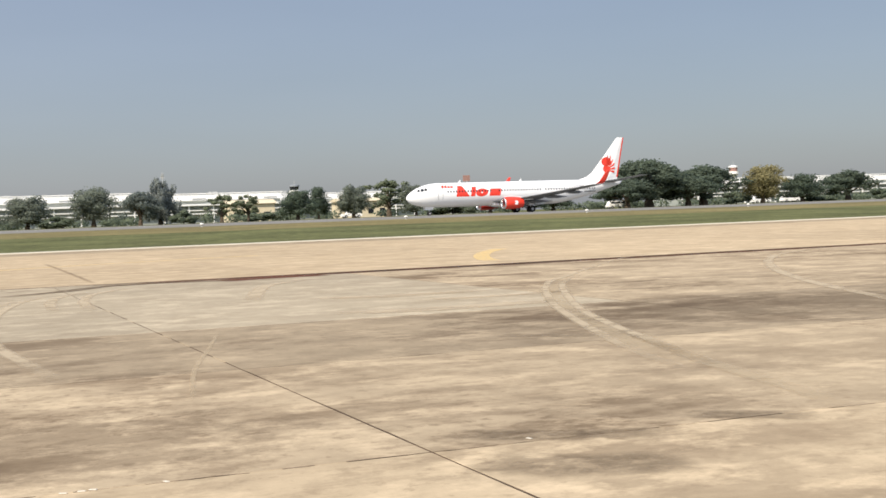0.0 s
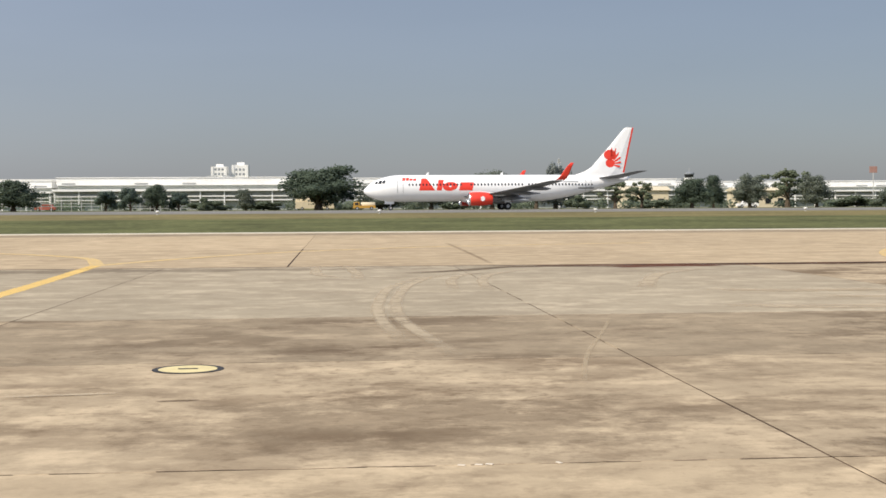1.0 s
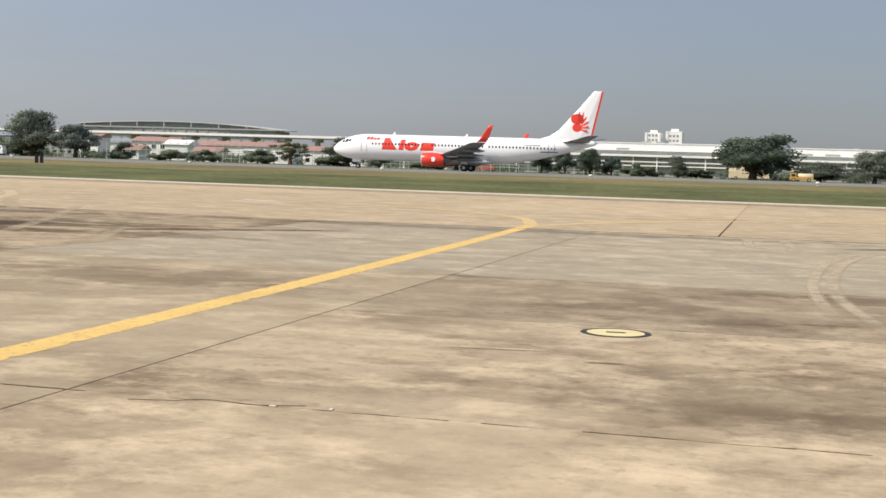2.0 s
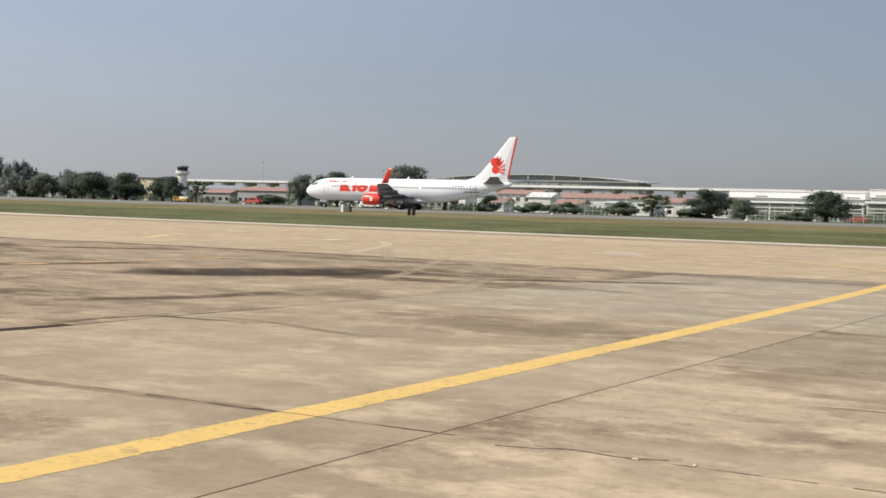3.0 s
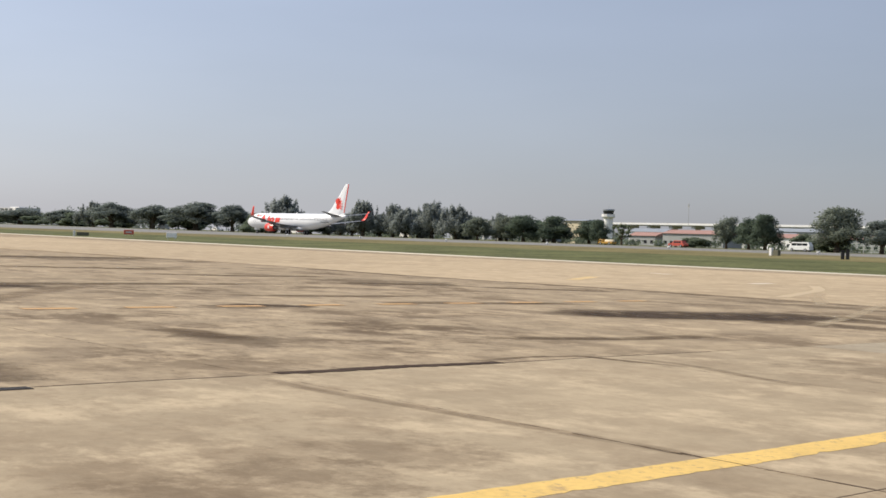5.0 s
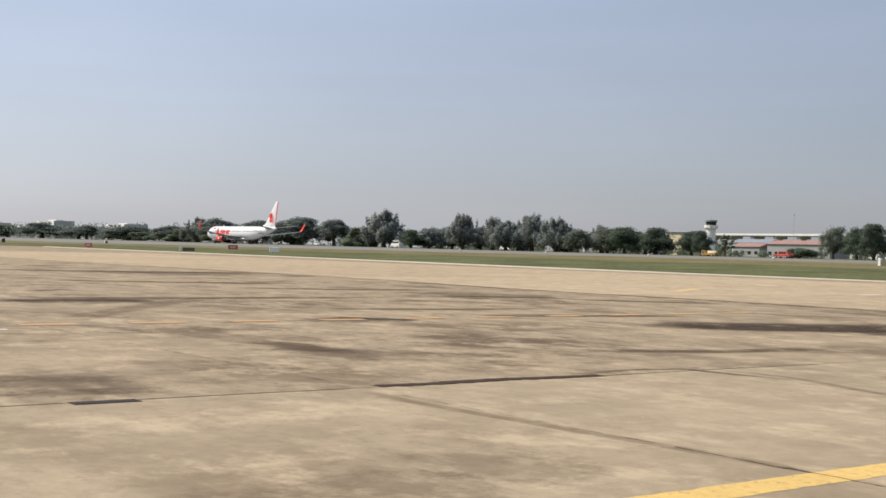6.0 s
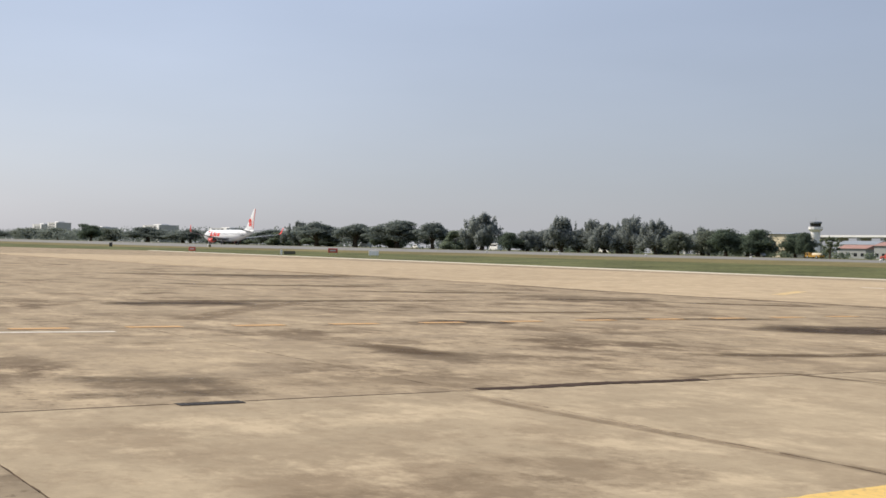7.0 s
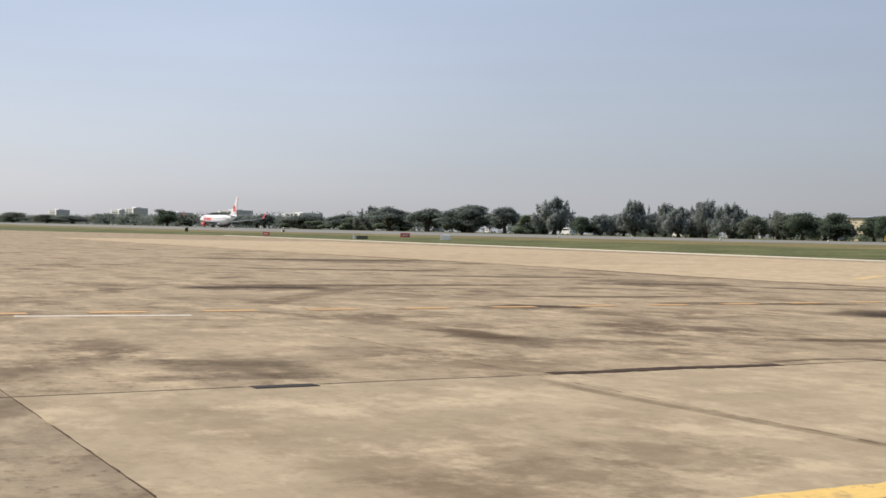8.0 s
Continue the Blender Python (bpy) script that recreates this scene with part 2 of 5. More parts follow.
M["cabinet"] = material("dark_olive_cabinet", (0.12, 0.115, 0.075), 0.7, vary=0.15, scale=1.0, fine=8)
M["wall_grey"] = material("grey_cladding", (0.33, 0.34, 0.33), 0.7, vary=0.12, scale=0.2, fine=2)
M["wall_green"] = material("grey_green_cladding", (0.34, 0.36, 0.325), 0.6, vary=0.15, scale=0.2, fine=2)
M["roof_red"] = material("red_tile_roof", (0.35, 0.20, 0.165), 0.8, vary=0.2, scale=0.4, fine=4)
M["roof_grey"] = material("grey_metal_roof", (0.30, 0.32, 0.34), 0.5, metal=0.2, vary=0.12, scale=0.1, fine=2)
M["deck"] = material("viaduct_concrete", (0.50, 0.50, 0.48), 0.85, vary=0.12, scale=0.1, fine=1)
M["bark"] = material("bark", (0.10, 0.075, 0.05), 0.95, vary=0.3, scale=2, fine=12, bump=0.5)
M["signal_red"] = material("red_sign_paint", (0.50, 0.09, 0.06), 0.5, vary=0.08)
M["yellow_body"] = material("yellow_vehicle_paint", (0.50, 0.28, 0.05), 0.4, vary=0.06)
M["pole"] = material("painted_steel", (0.50, 0.50, 0.48), 0.5, vary=0.1)
M["net"] = material("green_fence_mesh", (0.10, 0.16, 0.09), 0.8, vary=0.2)


def worn_mark(name, colour, strength, scale=2.5):
    """A mark worn into the concrete: patchy, faded towards its edges and ends."""
    m = bpy.data.materials.new(name)
    m.use_nodes = True
    n, link = m.node_tree.nodes, m.node_tree.links.new
    b = n["Principled BSDF"]
    b.inputs["Base Color"].default_value, b.inputs["Roughness"].default_value = (*colour, 1), 0.9
    b.inputs["Specular IOR Level"].default_value = 0.06
    uvm, sep, geo, tex = n.new("ShaderNodeUVMap"), n.new("ShaderNodeSeparateXYZ"), n.new("ShaderNodeNewGeometry"), n.new("ShaderNodeTexNoise")
    uvm.uv_map = "across"
    link(uvm.outputs[0], sep.inputs[0])
    tex.inputs["Scale"].default_value, tex.inputs["Detail"].default_value, tex.inputs["Roughness"].default_value = scale, 6, 0.7
    link(geo.outputs["Position"], tex.inputs["Vector"])

    def node(op, a, c):
        k = n.new("ShaderNodeMath")
        k.operation, k.use_clamp = op, True
        for i, v in enumerate((a, c)):
            if isinstance(v, (int, float)):
                k.inputs[i].default_value = v
            else:
                link(v, k.inputs[i])
        return k.outputs[0]

    def hump(v, gain):
        return node("MULTIPLY", node("MULTIPLY", v, node("SUBTRACT", 1.0, v)), gain)
    shape = node("MULTIPLY", hump(sep.outputs[0], 5.0), node("MULTIPLY", hump(sep.outputs[1], 4.0), 1.4))
    rag = n.new("ShaderNodeMapRange")
    rag.inputs["From Min"].default_value, rag.inputs["From Max"].default_value = 0.30, 0.52
    link(tex.outputs["Fac"], rag.inputs["Value"])
    fac = node("MULTIPLY", node("MULTIPLY", shape, rag.outputs[0]), strength)
    clear, blend = n.new("ShaderNodeBsdfTransparent"), n.new("ShaderNodeMixShader")
    link(fac, blend.inputs["Fac"]), link(clear.outputs[0], blend.inputs[1]), link(b.outputs[0], blend.inputs[2])
    link(blend.outputs[0], n["Material Output"].inputs["Surface"])
    return m


M["rub"] = worn_mark("pale_scuffed_concrete", (0.54, 0.445, 0.315), 0.75, 1.6)
M["rub_faint"] = worn_mark("faint_scuffed_concrete", (0.54, 0.44, 0.30), 0.5, 1.3)
M["rust"] = worn_mark("red_brown_stain", (0.14, 0.06, 0.04), 0.9, 0.8)
M["streak"] = worn_mark("dark_brown_smear", (0.110, 0.074, 0.047), 0.5, 1.1)
M["oil"] = worn_mark("dark_oil_stain", (0.088, 0.065, 0.048), 0.80, 0.7)
M["stain"] = worn_mark("uneven_brown_stain", (0.130, 0.092, 0.060), 0.62, 1.6)
M["fleck"] = worn_mark("speckled_brown_stain", (0.125, 0.094, 0.066), 0.34, 5.0)
M["smudge"] = worn_mark("brown_crack_stain", (0.17, 0.117, 0.075), 0.31, 2.0)


def paint(name, colour, under, wear=0.60):
    """Road paint, rubbed through to the concrete in chips and along streaks."""
    m = material(name, colour, 0.6, vary=0.16, scale=1.2, fine=14)
    n, link = m.node_tree.nodes, m.node_tree.links.new
    b = n["Principled BSDF"]
    src = b.inputs["Base Color"].links[0].from_socket
    geo, mixer = n.new("ShaderNodeNewGeometry"), n.new("ShaderNodeMix")
    mixer.data_type = "RGBA"
    amounts = []
    for scale, lo, hi in ((9.0, wear, wear + 0.06), (2.2, wear + 0.02, wear + 0.12)):
        tex, rng_ = n.new("ShaderNodeTexNoise"), n.new("ShaderNodeMapRange")
        tex.inputs["Scale"].default_value, tex.inputs["Detail"].default_value, tex.inputs["Roughness"].default_value = scale, 7, 0.72
        link(geo.outputs["Position"], tex.inputs["Vector"]), link(tex.outputs["Fac"], rng_.inputs["Value"])
        rng_.inputs["From Min"].default_value, rng_.inputs["From Max"].default_value = lo, hi
        rng_.inputs["To Max"].default_value = 0.75
        amounts.append(rng_.outputs[0])
    top = n.new("ShaderNodeMath")
    top.operation = "MAXIMUM"
    link(amounts[0], top.inputs[0]), link(amounts[1], top.inputs[1])
    link(top.outputs[0], mixer.inputs["Factor"])
    a, c = [q for q in mixer.inputs if q.type == "RGBA"]
    link(src, a)
    c.default_value = (*under, 1)
    link([q for q in mixer.outputs if q.type == "RGBA"][0], b.inputs["Base Color"])
    return m


M["yellow"] = paint("worn_yellow_paint", (0.74, 0.49, 0.135), (0.36, 0.235, 0.11), 0.565)
M["yellow_faint"] = paint("nearly_gone_yellow_paint", (0.60, 0.44, 0.20), (0.47, 0.365, 0.24), 0.42)
M["yellow_pale"] = paint("faded_yellow_paint", (0.66, 0.46, 0.17), (0.50, 0.38, 0.23), 0.51)
M["orange_paint"] = paint("worn_orange_paint", (0.58, 0.33, 0.115), (0.38, 0.275, 0.165), 0.60)
M["white_paint"] = paint("worn_white_paint", (0.68, 0.61, 0.50), (0.42, 0.34, 0.24), 0.55)


def foliage(name, low, high):
    """Leaves: each clump its own green, a little light coming through."""
    m = bpy.data.materials.new(name)
    m.use_nodes = True
    n, link = m.node_tree.nodes, m.node_tree.links.new
    b = n["Principled BSDF"]
    geo, mix = n.new("ShaderNodeNewGeometry"), n.new("ShaderNodeMix")
    mix.data_type = "RGBA"
    link(geo.outputs["Random Per Island"], mix.inputs["Factor"])
    a, c = [q for q in mix.inputs if q.type == "RGBA"]
    a.default_value, c.default_value = (*low, 1), (*high, 1)
    out = [q for q in mix.outputs if q.type == "RGBA"][0]
    link(out, b.inputs["Base Color"])
    b.inputs["Roughness"].default_value, b.inputs["Specular IOR Level"].default_value = 0.9, 0.05
    tr, both = n.new("ShaderNodeBsdfTranslucent"), n.new("ShaderNodeAddShader")
    link(out, tr.inputs["Color"])
    link(b.outputs[0], both.inputs[0]), link(tr.outputs[0], both.inputs[1])
    link(both.outputs[0], n["Material Output"].inputs["Surface"])
    return m


LEAF = {
    "round": foliage("mid_green_leaves", (0.098, 0.112, 0.090), (0.115, 0.129, 0.102)),
    "dark": foliage("dark_green_leaves", (0.058, 0.075, 0.055), (0.070, 0.089, 0.064)),
    # paler and bluer than the canopy leaves: distance haze put into the colour
    "spread": foliage("haze_paled_leaves", (0.098, 0.113, 0.103), (0.112, 0.128, 0.114)),
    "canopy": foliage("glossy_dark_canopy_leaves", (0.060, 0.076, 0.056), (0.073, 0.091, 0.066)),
    # the needles' own grey-green, lifted paler to carry some haze
    "feather": foliage("grey_green_needles", (0.132, 0.146, 0.138), (0.148, 0.162, 0.152)),
    "sparse": foliage("light_green_leaves", (0.095, 0.112, 0.074), (0.130, 0.146, 0.092)),
    "golden": foliage("yellow_green_leaves", (0.140, 0.128, 0.068), (0.190, 0.171, 0.090)),
    "bush": foliage("shrub_leaves", (0.082, 0.100, 0.072), (0.112, 0.132, 0.090)),
    "column": foliage("hedge_leaves", (0.062, 0.082, 0.068), (0.085, 0.108, 0.086)),
}

# ================= helpers =================


def part(name, bm, mat, parent=None, label="", smooth=False):
    me = bpy.data.meshes.new(name)
    bm.to_mesh(me)
    bm.free()
    return part_of(name, me, mat, parent, label, smooth)


def part_of(name, me, mat, parent=None, label="", smooth=False):
    for m in (mat if isinstance(mat, (list, tuple)) else [mat]):
        me.materials.append(m)
    if smooth:
        me.shade_smooth()
    ob = new(name, me)
    ob.parent = parent
    if label:
        ob["label"] = label
    return ob


def thing(name, place, label, category, group="", kind=""):
    ob = new(name)
    ob.matrix_basis = place
    return tagged(ob, label, category, group, kind)


def add_box(bm, x0, x1, y0, y1, z0, z1, bevel=0.0):
    vs = [bm.verts.new((x, y, z)) for x in (x0, x1) for y in (y0, y1) for z in (z0, z1)]
    fs = [bm.faces.new([vs[i] for i in q]) for q in ((0, 1, 3, 2), (4, 6, 7, 5), (0, 4, 5, 1), (2, 3, 7, 6), (0, 2, 6, 4), (1, 5, 7, 3))]
    if bevel:
        bmesh.ops.bevel(bm, geom=list({e for f in fs for e in f.edges}), offset=bevel, segments=1, affect="EDGES")
    return fs


def box(x0, x1, y0, y1, z0, z1, bevel=0.0):
    bm = bmesh.new()
    add_box(bm, x0, x1, y0, y1, z0, z1, bevel)
    return bm


def add_tube(bm, points, radii, sides=10, caps=True):
    """A round bar through points."""
    rings = []
    for i, p in enumerate(points):
        a, c = Vector(points[max(i - 1, 0)]), Vector(points[min(i + 1, len(points) - 1)])
        q = (c - a).normalized().to_track_quat("Z", "Y")
        r = radii[i] if isinstance(radii, (list, tuple)) else radii
        rings.append([bm.verts.new(Vector(p) + q @ Vector((r * math.cos(k * math.tau / sides), r * math.sin(k * math.tau / sides), 0))) for k in range(sides)])
    for u, v in zip(rings, rings[1:]):
        for k in range(sides):
            bm.faces.new((u[k], u[(k + 1) % sides], v[(k + 1) % sides], v[k]))
    if caps:
        bm.faces.new(rings[0][::-1]), bm.faces.new(rings[-1])


def tube(points, radii, sides=10, caps=True):
    bm = bmesh.new()
    add_tube(bm, points, radii, sides, caps)
    return bm


def add_loft(bm, rings, close=True, caps=True):
    vs = [[bm.verts.new(p) for p in r] for r in rings]
    k = len(vs[0])
    for u, v in zip(vs, vs[1:]):
        for i in range(k if close else k - 1):
            bm.faces.new((u[i], u[(i + 1) % k], v[(i + 1) % k], v[i]))
    if caps:
        bm.faces.new(vs[0][::-1]), bm.faces.new(vs[-1])


def loft(rings, close=True, caps=True):
    bm = bmesh.new()
    add_loft(bm, rings, close, caps)
    bmesh.ops.recalc_face_normals(bm, faces=bm.faces)
    return bm


def ribbon(points, width, z):
    """A flat painted strip along points on the ground."""
    bm = bmesh.new()
    rows = []
    for i, p in enumerate(points):
        a, c = Vector(points[max(i - 1, 0)]), Vector(points[min(i + 1, len(points) - 1)])
        d = (c - a).normalized()
        s = Vector((-d.y, d.x)) * width / 2
        rows.append((bm.verts.new((p[0] + s.x, p[1] + s.y, z)), bm.verts.new((p[0] - s.x, p[1] - s.y, z))))
    for (a, b), (c, d) in zip(rows, rows[1:]):
        bm.faces.new((a, b, d, c))
    bmesh.ops.recalc_face_normals(bm, faces=bm.faces)
    for f in bm.faces:
        if f.normal.z < 0:
            f.normal_flip()
    return bm


def ragged_ribbon(points, width, z, step=0.11, jitter=0.007):
    """A flat painted band whose edges are uneven and chipped."""
    rng = random.Random(21)
    bm = bmesh.new()
    fine = [points[0]]
    for a, b in zip(points, points[1:]):
        n = max(1, int(math.hypot(b[0] - a[0], b[1] - a[1]) / step))
        fine += [(a[0] + (b[0] - a[0]) * k / n, a[1] + (b[1] - a[1]) * k / n) for k in range(1, n + 1)]
    rows = []
    for i, p in enumerate(fine):
        q0, q1 = fine[max(i - 1, 0)], fine[min(i + 1, len(fine) - 1)]
        d = Vector((q1[0] - q0[0], q1[1] - q0[1])).normalized()
        side = []
        for e in (-1, 1):
            w = width / 2 + rng.gauss(0, jitter) - (rng.uniform(0.01, 0.05) if rng.random() < 0.06 else 0.0)
            side.append(bm.verts.new((p[0] - e * d.y * w, p[1] + e * d.x * w, z)))
        rows.append(side)
    for u, v in zip(rows, rows[1:]):
        bm.faces.new((u[0], u[1], v[1], v[0]))
    bmesh.ops.recalc_face_normals(bm, faces=bm.faces)
    return bm


def soft_band(points, width, z):
    """A strip whose map runs from 0 to 1 across it, for marks with faded edges."""
    line = curve_points(points, 8)
    bm = bmesh.new()
    uv = bm.loops.layers.uv.new("across")
    rows = []
    for i, p in enumerate(line):
        a, c = Vector(line[max(i - 1, 0)]), Vector(line[min(i + 1, len(line) - 1)])
        d = (c - a).normalized()
        s = Vector((-d.y, d.x)) * width / 2
        rows.append((bm.verts.new((p[0] + s.x, p[1] + s.y, z)), bm.verts.new((p[0] - s.x, p[1] - s.y, z))))
    n = len(rows) - 1
    for i in range(n):
        (a, b), (c, d) = rows[i], rows[i + 1]
        f = bm.faces.new((b, d, c, a))
        for loop, q in zip(f.loops, ((1, i / n), (1, (i + 1) / n), (0, (i + 1) / n), (0, i / n))):
            loop[uv].uv = q
    bm.normal_update()
    for f in bm.faces:
        if f.normal.z < 0:
            f.normal_flip()
    return bm


def curve_points(points, steps=6):
    """A smooth line through points."""
    out = []
    p = [Vector(q) for q in points]
    for i in range(len(p) - 1):
        a, b, c, d = p[max(i - 1, 0)], p[i], p[i + 1], p[min(i + 2, len(p) - 1)]
        for k in range(steps):
            t = k / steps
            out.append(0.5 * (2 * b + (c - a) * t + (2 * a - 5 * b + 4 * c - d) * t * t + (3 * b - a - 3 * c + d) * t ** 3))
    return [tuple(q) for q in out] + [tuple(p[-1])]


# ================= ground =================


def runway_height(x):
    return 1.25 + 0.0018 * min(max(0.0, -x - 30), 1500)


def verge_edge(x):
    """The line where the concrete ends and the verge begins."""
    if x > -80:
        return 84.7
    if x > -310:
        return 84.7 + 0.085 * (-80 - x)
    return max(60.0, 104.2 - 0.5 * (-310 - x))


HEADING = 0.04      # the runway draws nearer to the west


def runway_line(y, x):
    """The place at x of a line that crosses x = 45 at y and runs along the runway."""
    return y + HEADING * (max(min(x, 45.0), -700.0) - 45.0)


def verge_far(x):
    return runway_line(156.0, x)


def runway_near(x):
    return runway_line(178.0, x)


def runway_far(x):
    return runway_line(222.0, x)


def verge_top(x):
    """Height of the verge where the paved runway shoulder begins."""
    return runway_height(x) - 0.22 - 0.0023 * min(max(0.0, -x - 130), 260)


def ground_height(x, y):
    e, far, near = verge_edge(x), verge_far(x), runway_near(x)
    if y <= e:
        return 0.0
    if y < far:
        k = (y - e) / (far - e)
        return verge_top(x) * (k ** 0.9)
    if y < near:
        return verge_top(x) + (runway_height(x) - verge_top(x)) * (y - far) / (near - far)
    return runway_height(x)


def build_ground():
    xs = [-4500, -3000, -2000, -1500, -1100, -900, -750, -640, -560, -500, -460, -420, -400, -380, -360, -340, -325, -310, -290, -260, -230, -200, -170, -140, -110, -80, -50, -20, 10, 40, 70, 100, 140, 200, 300, 500, 900, 2000, 4500]
    cols = []
    for x in xs:
        e, far = verge_edge(x), verge_far(x)
        ys = [-3000, -40, e, e + 0.16 * (far - e), e + 0.35 * (far - e), e + 0.58 * (far - e), e + 0.8 * (far - e), far, runway_near(x), runway_far(x), 300, 700, 4500]
        cols.append([(x, y, ground_height(x, y) - (0.03 if j < 3 else 0.0)) for j, y in enumerate(ys)])
    zone = [0, 0, 1, 1, 1, 2, 2, 3, 3, 4, 4, 4]
    bm = bmesh.new()
    vs = [[bm.verts.new(p) for p in c] for c in cols]
    for i in range(len(cols) - 1):
        for j in range(len(zone)):
            f = bm.faces.new((vs[i][j], vs[i + 1][j], vs[i + 1][j + 1], vs[i][j + 1]))
            f.material_index = zone[j]
    ob = part("ground", bm, [M["slab_worn"], M["grass"], M["grass_dry"], M["asphalt"], M["field"]])
    tagged(ob, "flat airfield ground of concrete, mown grass and runway asphalt", "ground", kind="structure")


build_ground()

SLAB_X = [-4.86 + (7.93 if k < 0 else 8.02) * k for k in range(-8, 9)]
SLAB_Y = [-9.2, -3.5, 2.15, 8.1, 13.75, 19.3, 24.9, 30.4, 35.9]


def slab_mesh(w, d, bevel=0.006):
    """A slab with chamfered edges, its top at zero."""
    b = bevel
    v = [(0, 0, -b), (w, 0, -b), (w, d, -b), (0, d, -b), (b, b, 0), (w - b, b, 0), (w - b, d - b, 0), (b, d - b, 0), (0, 0, -0.028), (w, 0, -0.028), (w, d, -0.028), (0, d, -0.028)]
    f = [(4, 5, 6, 7)] + [(i, (i + 1) % 4, 4 + (i + 1) % 4, 4 + i) for i in range(4)] + [(8 + i, 8 + (i + 1) % 4, (i + 1) % 4, i) for i in range(4)]
    me = bpy.data.meshes.new("slab")
    me.from_pydata(v, [], f)
    return me


def build_apron():
    apron = thing("pavement", pose(0, 0, 0), "weathered tan concrete apron slabs with dark sealed joints and stains", "pavement", kind="structure")
    gap = 0.010
    meshes = {}
    for j in range(len(SLAB_Y) - 1):
        for i in range(len(SLAB_X) - 1):
            x, y = SLAB_X[i], SLAB_Y[j]
            w, d = SLAB_X[i + 1] - x - gap, SLAB_Y[j + 1] - y - gap
            if y >= 19 and -13 < x < 11:
                kind = "slab_grey"
            elif -13.5 < x < -6 and 2 < y < 19:
                kind = "slab_clean"
            elif x > -6 and 13 < y < 19:
                kind = "slab_dark"
            elif x > -6 and y < 8:
                kind = "slab_light"
            elif y < 2 and x < -6:
                kind = "slab_dark"
            elif y < 2 or x < -13:
                kind = "slab_worn"
            else:
                kind = "slab"
            key = (round(w, 3), round(d, 3), kind)
            if key not in meshes:
                meshes[key] = slab_mesh(w, d)
                meshes[key].materials.append(M[kind])
            ob = new("slab", meshes[key])
            ob.parent, ob.location = apron, (x + gap / 2, y + gap / 2, 0)
    # the pale taxiway strip beyond, in larger bays
    w = 11.9
    rows = [35.9, 52.0, 68.0, 77.5]
    for j in range(3):
        me = slab_mesh(w - gap, rows[j + 1] - rows[j] - gap)
        me.materials.append(M["slab_far"])
        for i in range(-15, 12):
            ob = new("slab", me)
            ob.parent, ob.location = apron, (-1.5 + i * w + gap / 2, rows[j] + gap / 2, 0)
    me = slab_mesh(w - gap, 84.7 - 77.5 - gap)
    me.materials.append(M["shoulder"])
    for i in range(-15, 12):
        ob = new("slab", me)
        ob.parent, ob.location = apron, (-1.5 + i * w + gap / 2, 77.5 + gap / 2, 0)
    # sealant lying in the joints of the near slabs
    bm = bmesh.new()
    for x in SLAB_X:
        pts = [(x + random.uniform(-0.006, 0.006), y) for y in np.arange(SLAB_Y[0], SLAB_Y[-1] + 0.1, 0.7)]
        width = 0.014
        for a, b in zip(pts, pts[1:]):
            if random.random() < 0.12:
                continue
            wa = width * random.uniform(0.6, 1.25)
            bm.faces.new([bm.verts.new((a[0] - wa / 2, a[1], 0.001)), bm.verts.new((a[0] + wa / 2, a[1], 0.001)), bm.verts.new((b[0] + wa / 2, b[1], 0.001)), bm.verts.new((b[0] - wa / 2, b[1], 0.001))])
    for y in SLAB_Y:
        pts = [(x, y + random.uniform(-1, 1) * (0.014 if y == 8.1 else 0.005)) for x in np.arange(SLAB_X[0], SLAB_X[-1], 0.22)]
        for a, b in zip(pts, pts[1:]):
            if random.random() < 0.2:
                continue
            wa = 0.010 * random.uniform(0.5, 1.6)
            bm.faces.new([bm.verts.new((a[0], a[1] - wa / 2, 0.001)), bm.verts.new((b[0], b[1] - wa / 2, 0.001)), bm.verts.new((b[0], b[1] + wa / 2, 0.001)), bm.verts.new((a[0], a[1] + wa / 2, 0.001))])
    ob = part("joint_sealant", bm, M["joint"], apron)
    ob["kind"] = "stuff"
    # broad sealed cracks
    for pts, width in (([(-1.5, 36.2), (-1.5, 44), (-1.5, 52)], 0.05), ([(-13.6, 33.0), (-11.6, 35.6), (-3.8, 36.0), (9, 35.9)], 0.18), ([(8, 35.85), (20, 35.9), (34, 36.1)], 0.3), ([(-12.80, 0.5), (-12.77, 2.2), (-12.80, 4.5)], 0.035), ([(-12.78, 5.3), (-12.80, 6.4), (-12.77, 7.9)], 0.04), ([(-12.72, 11.9), (-12.80, 14.0), (-12.76, 16.5)], 0.035)):
        part("sealed_crack", ribbon(curve_points(pts, 5), width, 0.002), M["crack"], apron)
    for k, (pts, width) in enumerate((([(-12.86, 8.35), (-12.83, 8.9), (-12.80, 9.42)], 0.22), ([(-12.84, 9.32), (-12.87, 9.9), (-12.88, 10.46)], 0.26), ([(-12.86, 10.38), (-12.80, 11.1), (-12.76, 11.9)], 0.22))):
        part("sealed_crack", ragged_ribbon(pts, width, 0.006 + 0.001 * k, 0.08, 0.012), M["crack"], apron, "broad bar of dark crack filler")
    part("stained_crack", soft_band([(-12.6, 7.9), (-11.3, 7.85), (-9.5, 7.95), (-7.2, 8.1), (-6.4, 8.1)], 0.26, 0.003), M["smudge"], apron)
    part("stained_crack", soft_band([(4, 35.5), (12, 35.4), (22, 35.6), (40, 35.9)], 1.3, 0.003), M["rust"], apron, "reddish brown stained joint")
    part("stained_crack", soft_band([(-12.6, 14.15), (-11.55, 14.25), (-10.05, 13.8), (-9.0, 13.5)], 0.26, 0.003), M["smudge"], apron)
